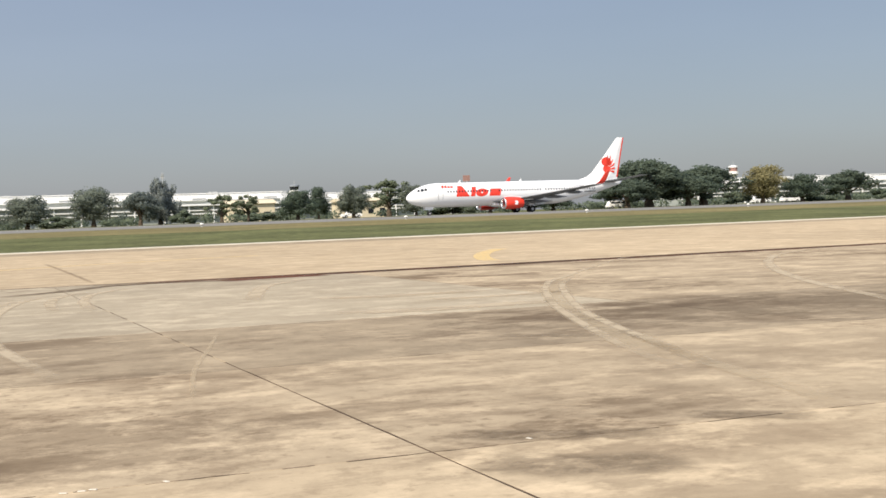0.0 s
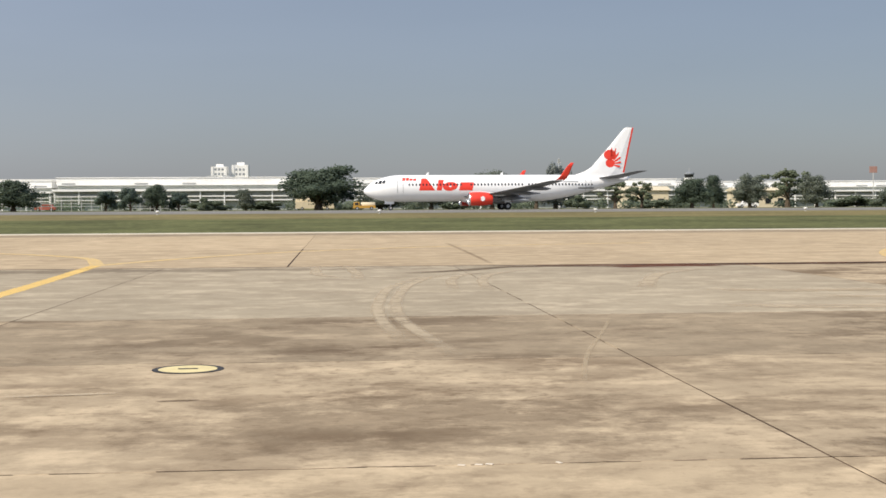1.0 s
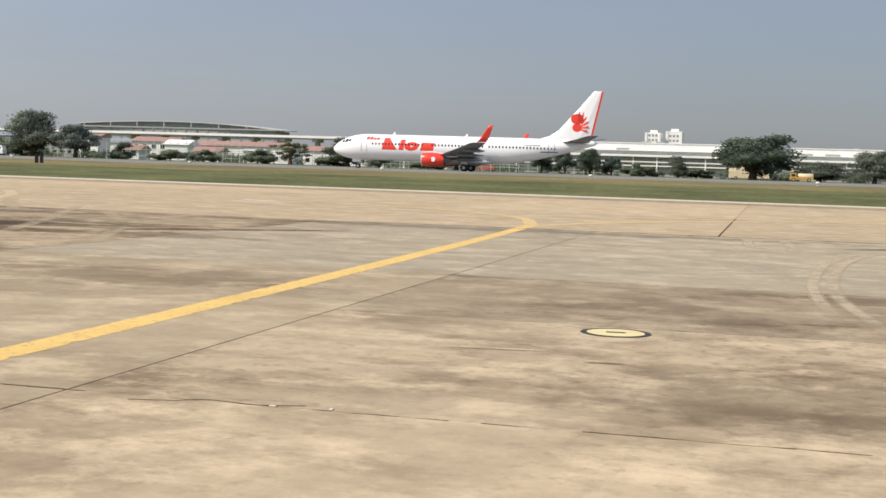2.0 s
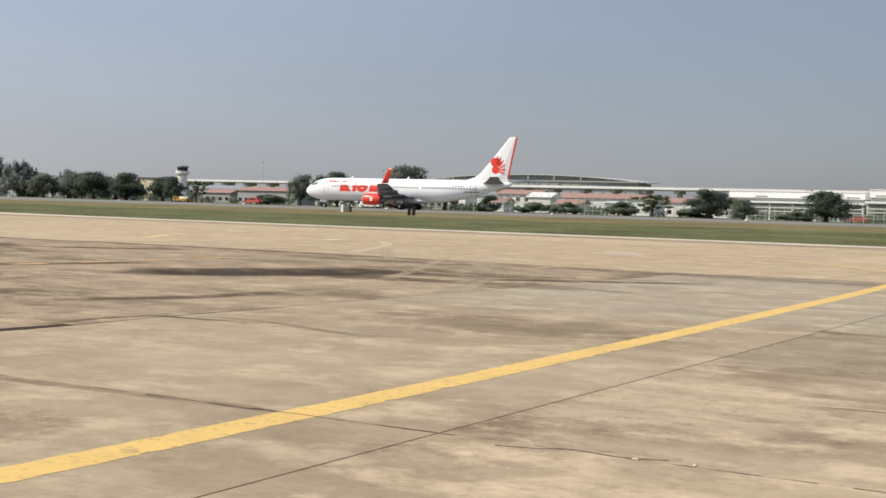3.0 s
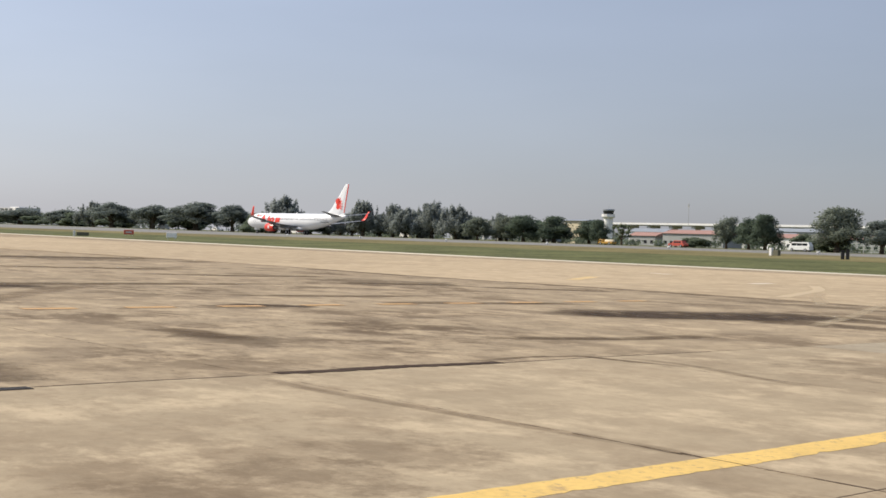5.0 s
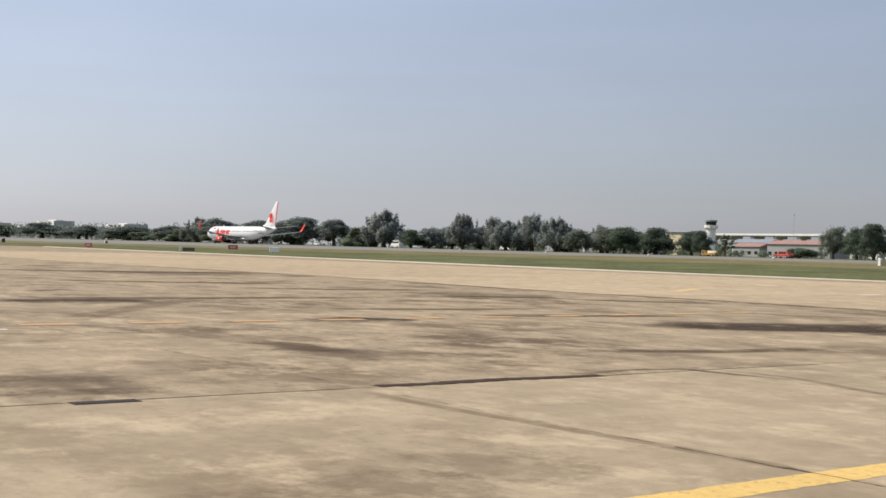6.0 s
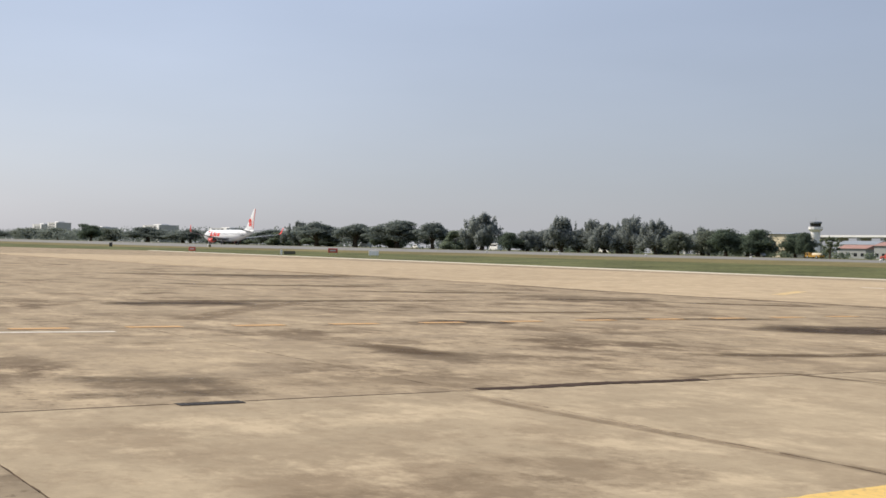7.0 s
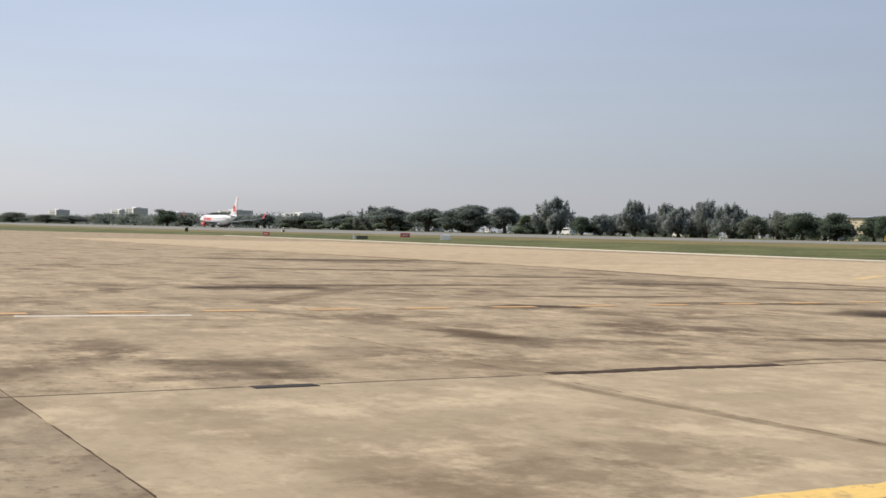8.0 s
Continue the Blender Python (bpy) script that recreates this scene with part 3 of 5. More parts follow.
    part("stained_crack", soft_band([(-90, 35.6), (-68, 36.0), (-56, 36.3), (-42.5, 35.4), (-30, 36.2), (-16, 35.7)], 0.9, 0.003), M["streak"], apron, "dark brown stain along the far joint")
    part("stained_crack", soft_band([(-36.0, 12), (-35.8, 15), (-35.7, 19), (-35.9, 24)], 1.6, 0.003), M["streak"], apron, "long dark smear on concrete")
    part("stained_crack", soft_band([(-19.8, 10.0), (-18.9, 10.5), (-18.0, 10.4), (-17.0, 10.9)], 1.1, 0.004), M["streak"], apron, "dark smear on concrete")
    part("stained_crack", soft_band([(-1.62, 11.05), (-1.45, 11.08), (-1.25, 11.1)], 0.12, 0.003), M["streak"], apron, "small dark smear on concrete")
    part("stained_crack", soft_band([(1.4, 31.8), (3.0, 33.0), (4.3, 34.6), (5.9, 35.0), (7.6, 34.2)], 0.8, 0.004), M["stain"], apron, "brown stain along the far joint")
    part("stained_crack", soft_band([(7.3, 34.2), (8.9, 34.7), (10.6, 34.6)], 1.1, 0.005), M["rust"], apron, "reddish brown stained joint")
    part("stained_crack", soft_band([(9.8, 35.6), (14.3, 35.3), (20, 35.7), (34, 36.2)], 0.9, 0.006), M["oil"], apron, "dark brown stain along the far joint")
    part("stained_crack", soft_band([(-13.0, 11.7), (-13.2, 12.8), (-13.0, 13.7), (-12.5, 13.8), (-11.1, 14.0)], 0.22, 0.004), M["stain"], apron, "dark smear beside a sealed crack")
    part("oil_stain", soft_band([(-22.0, 22.0), (-20.7, 23.1), (-19.5, 25.0), (-18.7, 27.0), (-18.4, 28.6)], 3.9, 0.005), M["oil"], apron, "broad dark oil stain on concrete")
    part("oil_stain", soft_band([(-21.0, 22.0), (-19.4, 24.0), (-18.4, 26.8)], 2.2, 0.006), M["oil"], apron, "dark oil stain on concrete")
    for pts, width, kind in (
            ([(-36.6, 26.6), (-35.6, 28.8), (-34.8, 30.6)], 1.5, "stain"), ([(-25.7, 15.4), (-24.9, 16.2), (-24.3, 17.0)], 1.0, "oil"), ([(-25.7, 19.6), (-25.1, 22.4), (-24.3, 25.8)], 1.3, "stain"),
            ([(-33.4, 30.2), (-32.0, 32.0), (-30.2, 34.0)], 1.5, "stain"), ([(-15.2, 26.4), (-13.0, 28.4), (-10.2, 30.6)], 0.9, "stain"), ([(-34.7, 10.2), (-34.5, 12.4), (-34.3, 14.8)], 1.7, "oil"),
            ([(-26.6, 9.6), (-30.6, 12.6), (-35.9, 17.2)], 1.1, "smudge"), ([(-70.2, 20.8), (-67.6, 26.0), (-67.0, 37.0)], 4.2, "stain"), ([(5.4, 8.5), (5.8, 8.2), (6.2, 7.8)], 0.45, "fleck"),
            ([(3.2, 7.6), (3.8, 7.2), (4.5, 6.9)], 0.8, "fleck"), ([(3.5, 8.7), (4.2, 8.2), (5.0, 7.8)], 0.5, "fleck"), ([(6.9, 15.3), (7.4, 14.8), (7.9, 14.3)], 0.6, "fleck"),
            ([(-16.2, 14.6), (-15.2, 16.8), (-14.9, 19.4)], 0.8, "stain"),
            ([(-15.6, 4.0), (-15.2, 5.0), (-14.6, 6.1)], 0.9, "fleck"), ([(-13.9, 3.4), (-13.7, 4.6), (-13.5, 6.0)], 0.7, "fleck"),
            ([(-44.0, 22.0), (-42.5, 26.0), (-42.0, 30.0)], 1.8, "streak"), ([(-52.0, 18.0), (-50.0, 23.0), (-49.0, 28.0)], 2.2, "streak"), ([(-29.5, 17.5), (-28.6, 20.5), (-28.4, 23.5)], 1.0, "streak")):
        part("stain", soft_band(pts, width, 0.004), M[kind], apron, "brown smear on weathered concrete")
    part("stained_crack", soft_band([(4.36, 36.3), (4.62, 46.0), (4.94, 60.6)], 0.2, 0.004), M["smudge"], apron, "faint joint in pale concrete")
    # thin cracks by the joints
    for pts, width in (([(-4.3, 7.94), (-4.0, 8.02), (-3.8, 8.14), (-3.4, 8.1), (-3.1, 8.2)], 0.014), ([(-7.1, 8.1), (-6.7, 8.06), (-6.36, 8.09)], 0.014)):
        part("sealed_crack", ribbon(curve_points(pts, 5), width, 0.003), M["joint"], apron)
    return apron


APRON = build_apron()


def build_kerb():
    xs = [-309, -280, -250, -220, -190, -160, -130, -100, -80, -50, -20, 10, 40, 70, 100, 130]
    bm = bmesh.new()
    add_loft(bm, [[(x, verge_edge(x) - 0.1, -0.03), (x, verge_edge(x) - 0.05, 0.05), (x, verge_edge(x) + 0.9, 0.07), (x, verge_edge(x) + 1.0, -0.03)] for x in xs])
    bmesh.ops.recalc_face_normals(bm, faces=bm.faces)
    tagged(part("kerb", bm, M["kerb"]), "low pale concrete edge strip between apron and grass", "kerb", kind="structure")


build_kerb()

# ---- markings ----


def marking(name, bm, mat, label, group=""):
    return tagged(part(name, bm, mat), label, "marking", group, "structure")


marking("yellow_line", ragged_ribbon(curve_points([(-6.12, -9), (-6.12, 2), (-6.16, 8), (-6.27, 13.5), (-6.36, 17.5), (-6.56, 24), (-6.76, 30), (-7.15, 38)], 6), 0.37, 0.002), M["yellow"], "worn yellow taxi line painted on concrete")
marking("yellow_line", ribbon(curve_points([(-7.1, 38), (-6.3, 40.2), (-5.2, 42.8), (-3.3, 46.5), (-0.5, 50), (5, 54), (14, 57)], 6), 0.42, 0.003), M["yellow_pale"], "faded yellow line curving away across pale concrete")
marking("yellow_line", ribbon(curve_points([(-7.1, 38), (-7.6, 40.4), (-8.3, 43.2), (-9.6, 45.6), (-13, 49.5), (-19, 53.5), (-27, 56)], 6), 0.42, 0.004), M["yellow_pale"], "faded yellow line curving back across pale concrete")
marking("yellow_line", ribbon(curve_points([(17.5, 38.8), (17.9, 40.3), (19.1, 43.3), (20.6, 46.3), (22.3, 49.1), (23.1, 50.2)], 5), 0.6, 0.003), M["yellow_pale"], "short faded yellow arc on pale concrete")
marking("yellow_line", ribbon(curve_points([(-26.5, 38.3), (-28.5, 42.5), (-31, 47.5), (-34.5, 52.5)], 5), 0.5, 0.003), M["yellow_faint"], "faded yellow lead-in line on pale concrete")
marking("yellow_line", ribbon([(-40.4, 42.2), (-44.4, 48.0)], 0.6, 0.003), M["yellow_pale"], "short faded yellow bar on pale concrete")


part("joint_crack", ribbon([(-6.62, 8.13), (-6.35, 8.10), (-6.1, 8.11), (-5.85, 8.09), (-5.3, 8.10), (-4.88, 8.11)], 0.014, 0.004), M["joint"], APRON, "thin brown crack running through the paint")


def orange_dashes():
    for k in range(12):
        y = 5.6 + 2.27 * k - 2.27
        x = -24.75 - 0.022 * (y - 8)
        bm = ribbon([(0, 0), (0, 1.13)], 0.40, 0.0)
        ob = part("lane_dash", bm, M["orange_paint"])
        ob.location = (x, y, 0.008)
        tagged(ob, "worn orange dash of a broken line on concrete", "marking", "broken orange line", "structure")


orange_dashes()
for px, py, ang in ((-23.80, 5.7, 84), (-21.7, 51.9, 150), (-21.0, 49.9, 178), (-37.1, 52.0, 100), (-50, 60, 165)):
    d = Vector((math.cos(radians(ang)), math.sin(radians(ang)))) * (1.1 if px > -23 or px < -24 else 1.6)
    marking("white_dash", ribbon([(px - d.x, py - d.y), (px + d.x, py + d.y)], 0.28 if py < 10 else 0.5, 0.003), M["white_paint"], "worn white painted bar on concrete")


def ring_marking():
    top = thing("apron_disc", pose(-1.60, 13.25, 0), "cream painted disc with a black ring on concrete", "marking", kind="structure")

    def disc(r0, r1, z, n=48):
        bm = bmesh.new()
        a = [(math.cos(k * math.tau / n), math.sin(k * math.tau / n)) for k in range(n)]
        outer = [bm.verts.new((r1 * c, r1 * s, z)) for c, s in a]
        if r0 == 0:
            bm.faces.new(outer)
        else:
            inner = [bm.verts.new((r0 * c, r0 * s, z)) for c, s in a]
            for k in range(n):
                bm.faces.new((outer[k], outer[(k + 1) % n], inner[(k + 1) % n], inner[k]))
        return bm
    part("disc", disc(0, 0.30, 0.006), M["cream_paint"], top)
    part("ring", disc(0.30, 0.365, 0.005), M["black_paint"], top)
    part("number_bar", ribbon([(-0.10, 0.0), (0.10, 0.01)], 0.07, 0.009), M["black_paint"], top)


ring_marking()


def tyre_marks():
    tracks = (
        ([(23.4, 38.0), (20.65, 35.54), (17.53, 31.69), (14.64, 27.83), (12.68, 25.2), (10.6, 21.02), (9.37, 18.11), (8.12, 14.73), (7.37, 12.5), (6.9, 10.7)], 0.2, "rub"),
        ([(15.0, 27.9), (13.02, 25.12), (10.87, 20.74), (9.63, 17.89), (8.71, 15.29), (8.22, 13.7), (7.9, 12.7)], 0.2, "rub"),
        ([(8.5, 14.6), (8.22, 13.7), (7.52, 11.49), (7.14, 9.92), (6.9, 8.85), (6.5, 7.6)], 0.3, "rub_faint"),
        ([(14.2, 27.2), (12.85, 25.15), (10.73, 20.9), (9.5, 18.0), (8.4, 15.0), (7.8, 13.1), (7.2, 11.0)], 0.62, "rub_faint"),
        ([(29.0, 36.0), (26.22, 33.85), (24.07, 32.19), (21.34, 28.97), (18.53, 24.79), (16.62, 21.35), (15.52, 19.06), (14.42, 16.49), (13.3, 14.2)], 0.34, "rub"),
        ([(1.9, 30.0), (1.58, 28.9), (0.96, 26.0), (0.61, 21.85), (0.56, 19.2), (0.62, 17.4), (0.75, 15.3)], 0.26, "rub"),
        ([(2.6, 31.0), (2.07, 29.8), (1.39, 26.8), (0.98, 22.85), (0.85, 19.6), (0.93, 17.6), (1.11, 15.6), (1.26, 13.6)], 0.26, "rub"),
        ([(2.28, 25.6), (2.36, 27.4), (2.5, 28.9), (2.84, 30.55), (3.7, 32.4)], 0.30, "rub"),
        ([(2.9, 25.0), (3.05, 27.4), (3.25, 29.2), (3.72, 31.2), (4.9, 33.2)], 0.30, "rub"),
        ([(-0.75, 36.6), (-0.66, 33.6), (-0.55, 31.6), (-0.1, 30.4)], 0.36, "rub"),
        ([(0.1, 37.0), (0.3, 34.0), (0.40, 31.6), (0.42, 29.4)], 0.36, "rub"),
        ([(3.95, 18.6), (3.3, 16.2), (2.67, 13.9), (2.2, 11.6)], 0.07, "rub_faint"),
        ([(6.1, 25.2), (6.7, 27.5), (7.84, 30.8), (9.4, 32.6)], 0.45, "rub"),
        ([(-3.0, 11.46), (-2.5, 11.53), (-2.0, 11.58)], 0.14, "rub"),
        ([(6.3, 20.7), (8.0, 20.2), (10.5, 20.4)], 0.9, "rub"), ([(7.2, 24.9), (8.6, 24.1), (10.8, 24.3)], 0.8, "rub_faint"), ([(8.6, 22.6), (9.8, 22.3), (12.0, 22.5)], 0.5, "rub_faint"),
        ([(-16.0, 24.3), (-16.63, 25.65), (-18.41, 29.8), (-21.64, 36.5), (-23.2, 39.6)], 0.45, "rub_faint"),
        ([(-14.2, 24.6), (-14.6, 25.6), (-15.6, 28.5), (-17.7, 32.1), (-19.7, 35.1), (-21.4, 37.4)], 0.5, "rub_faint"),
        ([(-12.6, 22.0), (-13.43, 23.75), (-15.2, 27.74), (-16.6, 30.4)], 0.5, "rub_faint"),
        ([(-22.4, 34.2), (-23.1, 35.5), (-26.2, 40.0), (-29.0, 44.6)], 0.55, "rub_faint"),
        ([(-19.0, 29.5), (-18.2, 28.7), (-16.0, 28.4), (-14.6, 29.2)], 0.6, "rub_faint"),
    )
    for pts, width, kind in tracks:
        marking("tyre_track", soft_band(pts, width, 0.0065 if kind == "rub" else 0.006), M[kind], "pale scuffed tyre track curving over stained concrete", "tyre tracks")


tyre_marks()


def drain_cover(x, y, length, width, turn):
    top = thing("drain_cover", pose(x, y, 0.0, 0, 0, turn), "dark iron slot drain cover set in concrete", "drain", "drain covers")
    bm = box(-length / 2, length / 2, -width / 2, width / 2, 0.001, 0.006, 0.002)
    part("frame", bm, M["grate"], top)
    bm = bmesh.new()
    for k in range(int(length / 0.06)):
        add_box(bm, -length / 2 + 0.02 + k * 0.06, -length / 2 + 0.05 + k * 0.06, -width / 2 + 0.02, width / 2 - 0.02, 0.006, 0.009)
    part("bars", bm, M["cavity"], top)


drain_cover(-12.72, 4.92, 0.72, 0.22, 90)

for px, py in ((1.35, 8.10), (0.83, 8.09), (0.90, 8.10), (0.72, 8.085), (-3.3, 8.1), (-2.9, 8.15), (3.94, 8.2)):
    bm = box(-0.025, 0.025, -0.012, 0.012, 0, 0.006, 0.002)
    ob = part("litter_scrap", bm, M["white_paint"])
    ob.matrix_basis = pose(px, py, 0.001, 0, 0, random.uniform(0, 180))
    tagged(ob, "small pale scrap of litter lying on concrete", "litter", "litter scraps")

# ---- runway fittings ----
marking("runway_edge_line", ribbon([(x, runway_line(163.0, x)) for x in (-250, 45, 250)], 0.9, 0.0), M["white_paint"], "white painted runway edge line").location = (0, 0, 1.26)


def edge_light(x, y):
    top = thing("runway_light", pose(x, y, ground_height(x, y)), "small white runway edge light on a short stem", "light", "runway edge lights")
    part("base", tube([(0, 0, -0.05), (0, 0, 0.04)], 0.16, 12), M["pole"], top)
    part("stem", tube([(0, 0, 0.04), (0, 0, 0.22)], 0.05, 8), M["pole"], top)
    part("lens", tube([(0, 0, 0.22), (0, 0, 0.30), (0, 0, 0.42), (0, 0, 0.46)], [0.16, 0.24, 0.22, 0.08], 12), M["wall_white"], top, "white dome lens")


for k in range(-9, 7):
    edge_light(5.0 * 0.955 + 26.0 * k, 152.0)


def sign_board(x, y, w, h, mat, label):
    top = thing("airfield_sign", pose(x, y, ground_height(x, y), 0, 0, 48), label, "sign", "airfield signs")
    part("board", box(-w / 2, w / 2, -0.12, 0.12, 0.28, 0.28 + h, 0.03), mat, top)
    for sx in (-0.35, 0.35):
        part("leg", box(sx * w - 0.04, sx * w + 0.04, -0.04, 0.04, -0.1, 0.28), M["pole"], top)
    if mat is not M["wall_white"]:
        part("writing_bar", box(-w * 0.3, w * 0.3, -0.128, -0.121, 0.28 + h * 0.35, 0.28 + h * 0.65), M["pole"], top)


sign_board(-189.4, 102.8, 1.7, 0.80, M["wall_white"], "white airfield board standing on short legs in grass")
sign_board(-223, 112, 1.9, 0.85, M["signal_red"], "red airfield sign board standing in grass")
sign_board(-273, 102, 1.6, 0.85, M["signal_red"], "red airfield sign board standing in grass")


def marker_post(x, y, h, turn=0, long=0.8):
    top = thing("marker_post", pose(x, y, ground_height(x, y), 0, 0, turn), "white marker post beside a dark box in grass", "post", "marker posts")
    part("post", box(-0.2, 0.2, -0.2, 0.2, -0.1, h, 0.03), M["wall_white"], top)
    part("box", box(0.45, 0.45 + long, -0.3, 0.3, -0.1, h * 0.75, 0.04), M["cabinet"], top, "dark green equipment box")


marker_post(-97, 138, 0.95)
marker_post(-225, 102, 0.95, 66, 2.2)
marker_post(-361, 140, 0.9)


def dark_markers(x, y):
    top = thing("dark_cabinet", pose(x, y, ground_height(x, y), 0, 0, 30), "pair of black upright equipment cabinets in grass", "cabinet", "dark cabinets")
    for k, h in ((-0.25, 1.0), (0.3, 1.15)):
        part("cabinet_body", box(k - 0.2, k + 0.2, -0.2, 0.2, -0.1, h, 0.03), M["cavity"], top)
        part("cap", box(k - 0.23, k + 0.23, -0.23, 0.23, h, h + 0.05, 0.01), M["tyre"], top)


dark_markers(-82, 131)
dark_markers(-366, 112)

# ================= airliner =================
def along(s):
    """Place of the station s metres behind the nose; the fin's trailing tip is at zero."""
    return (s - 42.1) * 0.985


def hull(s):
    """Centre height, half width and half height of the hull, s metres behind the nose."""
    if s < 5.5:
        k = max(s, 0.0) / 5.5
        g = max(1e-3, 1 - (1 - k) ** 2.0) ** 0.62
        return 3.30 - 0.42 * (1 - k) ** 1.6, 1.88 * g, 2.0 * g
    if s < 27.5:
        return 3.30, 1.88, 2.0
    k = (s - 27.5) / (41.2 - 27.5)
    low, high = 1.30 + 3.15 * k ** 1.35, 5.30 - 0.25 * k ** 2
    return (low + high) / 2, 1.88 * (1 - k ** 1.6) + 0.18 * k ** 1.6, max((high - low) / 2, 0.2)


def hull_side(s, z, out=0.0):
    """The hull's near side at the height z."""
    c, w, h = hull(s)
    k = min(max((z - c) / h, -0.999), 0.999)
    return -(w * math.sqrt(1 - k * k) + out)


def hull_patch(left, right, z0, z1, out=0.012, steps=6, across=4):
    """A painted patch on the near side; left and right give s at a height."""
    bm = bmesh.new()
    rows = []
    for i in range(steps + 1):
        z = z0 + (z1 - z0) * i / steps
        a, b = left(z), right(z)
        rows.append([bm.verts.new((along(a + (b - a) * j / across), hull_side(a + (b - a) * j / across, z, out), z)) for j in range(across + 1)])
    for u, v in zip(rows, rows[1:]):
        for j in range(across):
            bm.faces.new((u[j], u[j + 1], v[j + 1], v[j]))
    return bm


def hull_ring(s0, z0, a, b, inner, slant, out=0.012, n=32):
    bm = bmesh.new()
    loops = []
    for k in (1.0, (1 + inner) / 2, inner):
        ring = []
        for i in range(n):
            u, v = a * k * math.cos(i * math.tau / n), b * k * math.sin(i * math.tau / n)
            s, z = s0 + u + slant * v, z0 + v
            ring.append(bm.verts.new((along(s), hull_side(s, z, out), z)))
        loops.append(ring)
    for p, q in zip(loops, loops[1:]):
        for i in range(n):
            bm.faces.new((p[i], p[(i + 1) % n], q[(i + 1) % n], q[i]))
    return bm


def aerofoil(x0, x1, y, z, thick, n=9):
    """Points round a wing section in the plane y: leading edge x0, trailing edge x1."""
    c = x1 - x0
    up, low = [], []
    for i in range(n):
        k = i / (n - 1)
        t = thick * c * 2.6 * (0.30 * math.sqrt(k) - 0.126 * k - 0.352 * k * k + 0.284 * k ** 3 - 0.101 * k ** 4) * 1.0
        up.append((x0 + k * c, y, z + t * 1.1))
        low.append((x0 + k * c, y, z - t * 0.9))
    return up + low[-2:0:-1]


def build_airliner():
    plane = thing("airliner", pose(112.7, 193.5, 1.25), "white twin-engine airliner with red engines, winglets and tail emblem", "airplane")
    at = along
    wt = lambda s: along(s) + 0.45      # stations of the wings and what hangs from them
    # hull
    rings = []
    for s in [0, 0.08, 0.25, 0.5, 0.9, 1.4, 2.0, 2.8, 3.6, 4.5, 5.5, 8, 12, 16, 20, 24, 27.5, 29, 30.5, 32, 33.5, 35, 36.5, 38, 39.2, 40.2, 40.9, 41.2]:
        c, w, h = hull(s)
        rings.append([(at(s), w * math.cos(k * math.tau / 40), c + h * math.sin(k * math.tau / 40)) for k in range(40)])
    part("fuselage", loft(rings), M["white"], plane, "glossy white painted hull", smooth=True)
    part("exhaust_pipe", tube([(at(41.15), 0, 4.75), (at(41.5), 0, 4.85)], [0.16, 0.13], 12), M["chrome"], plane)
    # belly fairing
    part("belly_fairing", loft([[(at(s), w * math.cos(a), 1.55 + h * math.sin(a)) for a in [k * math.tau / 24 for k in range(24)]] for s, w, h in ((14.5, 0.3, 0.15), (16, 1.5, 0.5), (18, 1.95, 0.62), (22, 1.95, 0.62), (24.5, 1.4, 0.45), (26.5, 0.3, 0.15))]), M["white"], plane, smooth=True)
    # cabin windows on both sides, door outlines
    win = bmesh.new()
    ang = [k * math.tau / 10 for k in range(10)]
    win.faces.new([win.verts.new((0.13 * math.cos(a), 0, 0.19 * math.sin(a))) for a in ang])
    wm = bpy.data.meshes.new("cabin_window")
    win.to_mesh(wm), win.free()
    wm.materials.append(M["dark"])
    for k in range(56):
        s = 6.3 + 0.525 * k
        if k in (0, 17, 18, 35):
            continue
        z = 3.82
        for side in (1, -1):
            ob = new("cabin_window", wm)
            ob.parent = plane
            ob.matrix_basis = Matrix.Translation((at(s), side * hull_side(s, z, 0.013), z)) @ Matrix.Rotation(-side * 0.26, 4, "X")
    for s in (5.0, 34.2):
        part("cabin_door", hull_patch(lambda z: s, lambda z: s + 0.05, 2.6, 4.5, 0.012, 6, 1), M["wing"], plane)
        part("cabin_door", hull_patch(lambda z: s + 0.85, lambda z: s + 0.9, 2.6, 4.5, 0.012, 6, 1), M["wing"], plane)
    # cockpit glazing
    for a, b, z0, z1 in ((1.62, 2.02, 3.92, 4.30), (2.10, 2.62, 3.95, 4.45), (2.70, 3.15, 4.02, 4.48)):
        part("cockpit_window", hull_patch(lambda z: a + (z - z0) * 0.55, lambda z: b + (z - z0) * 0.3, z0, z1, 0.012, 4, 3), M["dark"], plane)
    # airline emblem along the hull: plain slanted red shapes
    sl = 0.22
    part("emblem_block", hull_patch(lambda z: 8.3 + sl * (z - 2.95), lambda z: 10.75 - 0.70 * (z - 2.95), 2.95, 4.75), M["red"], plane, "plain slanted red emblem shape")
    part("emblem_block", hull_patch(lambda z: 10.95 + sl * (z - 2.95), lambda z: 11.75 + sl * (z - 2.95), 2.95, 4.55), M["red"], plane)
    part("emblem_disc", hull_ring(13.05, 3.55, 1.12, 0.66, 0.18, sl), M["red"], plane)
    part("emblem_block", hull_patch(lambda z: 14.4 + sl * (z - 2.95), lambda z: 16.45 + sl * (z - 2.95), 2.95, 4.15), M["red"], plane)
    for k in range(4):
        part("emblem_bar", hull_patch(lambda z: 5.75 + 0.55 * k + sl * (z - 4.4), lambda z: 6.2 + 0.55 * k + sl * (z - 4.4), 4.42, 4.86 if k in (0, 1) else 4.74), M["red"], plane)
    part("marking_bar", hull_patch(lambda z: 33.0, lambda z: 35.6, 3.15, 3.32), M["wing"], plane, "grey bar of unreadable lettering")
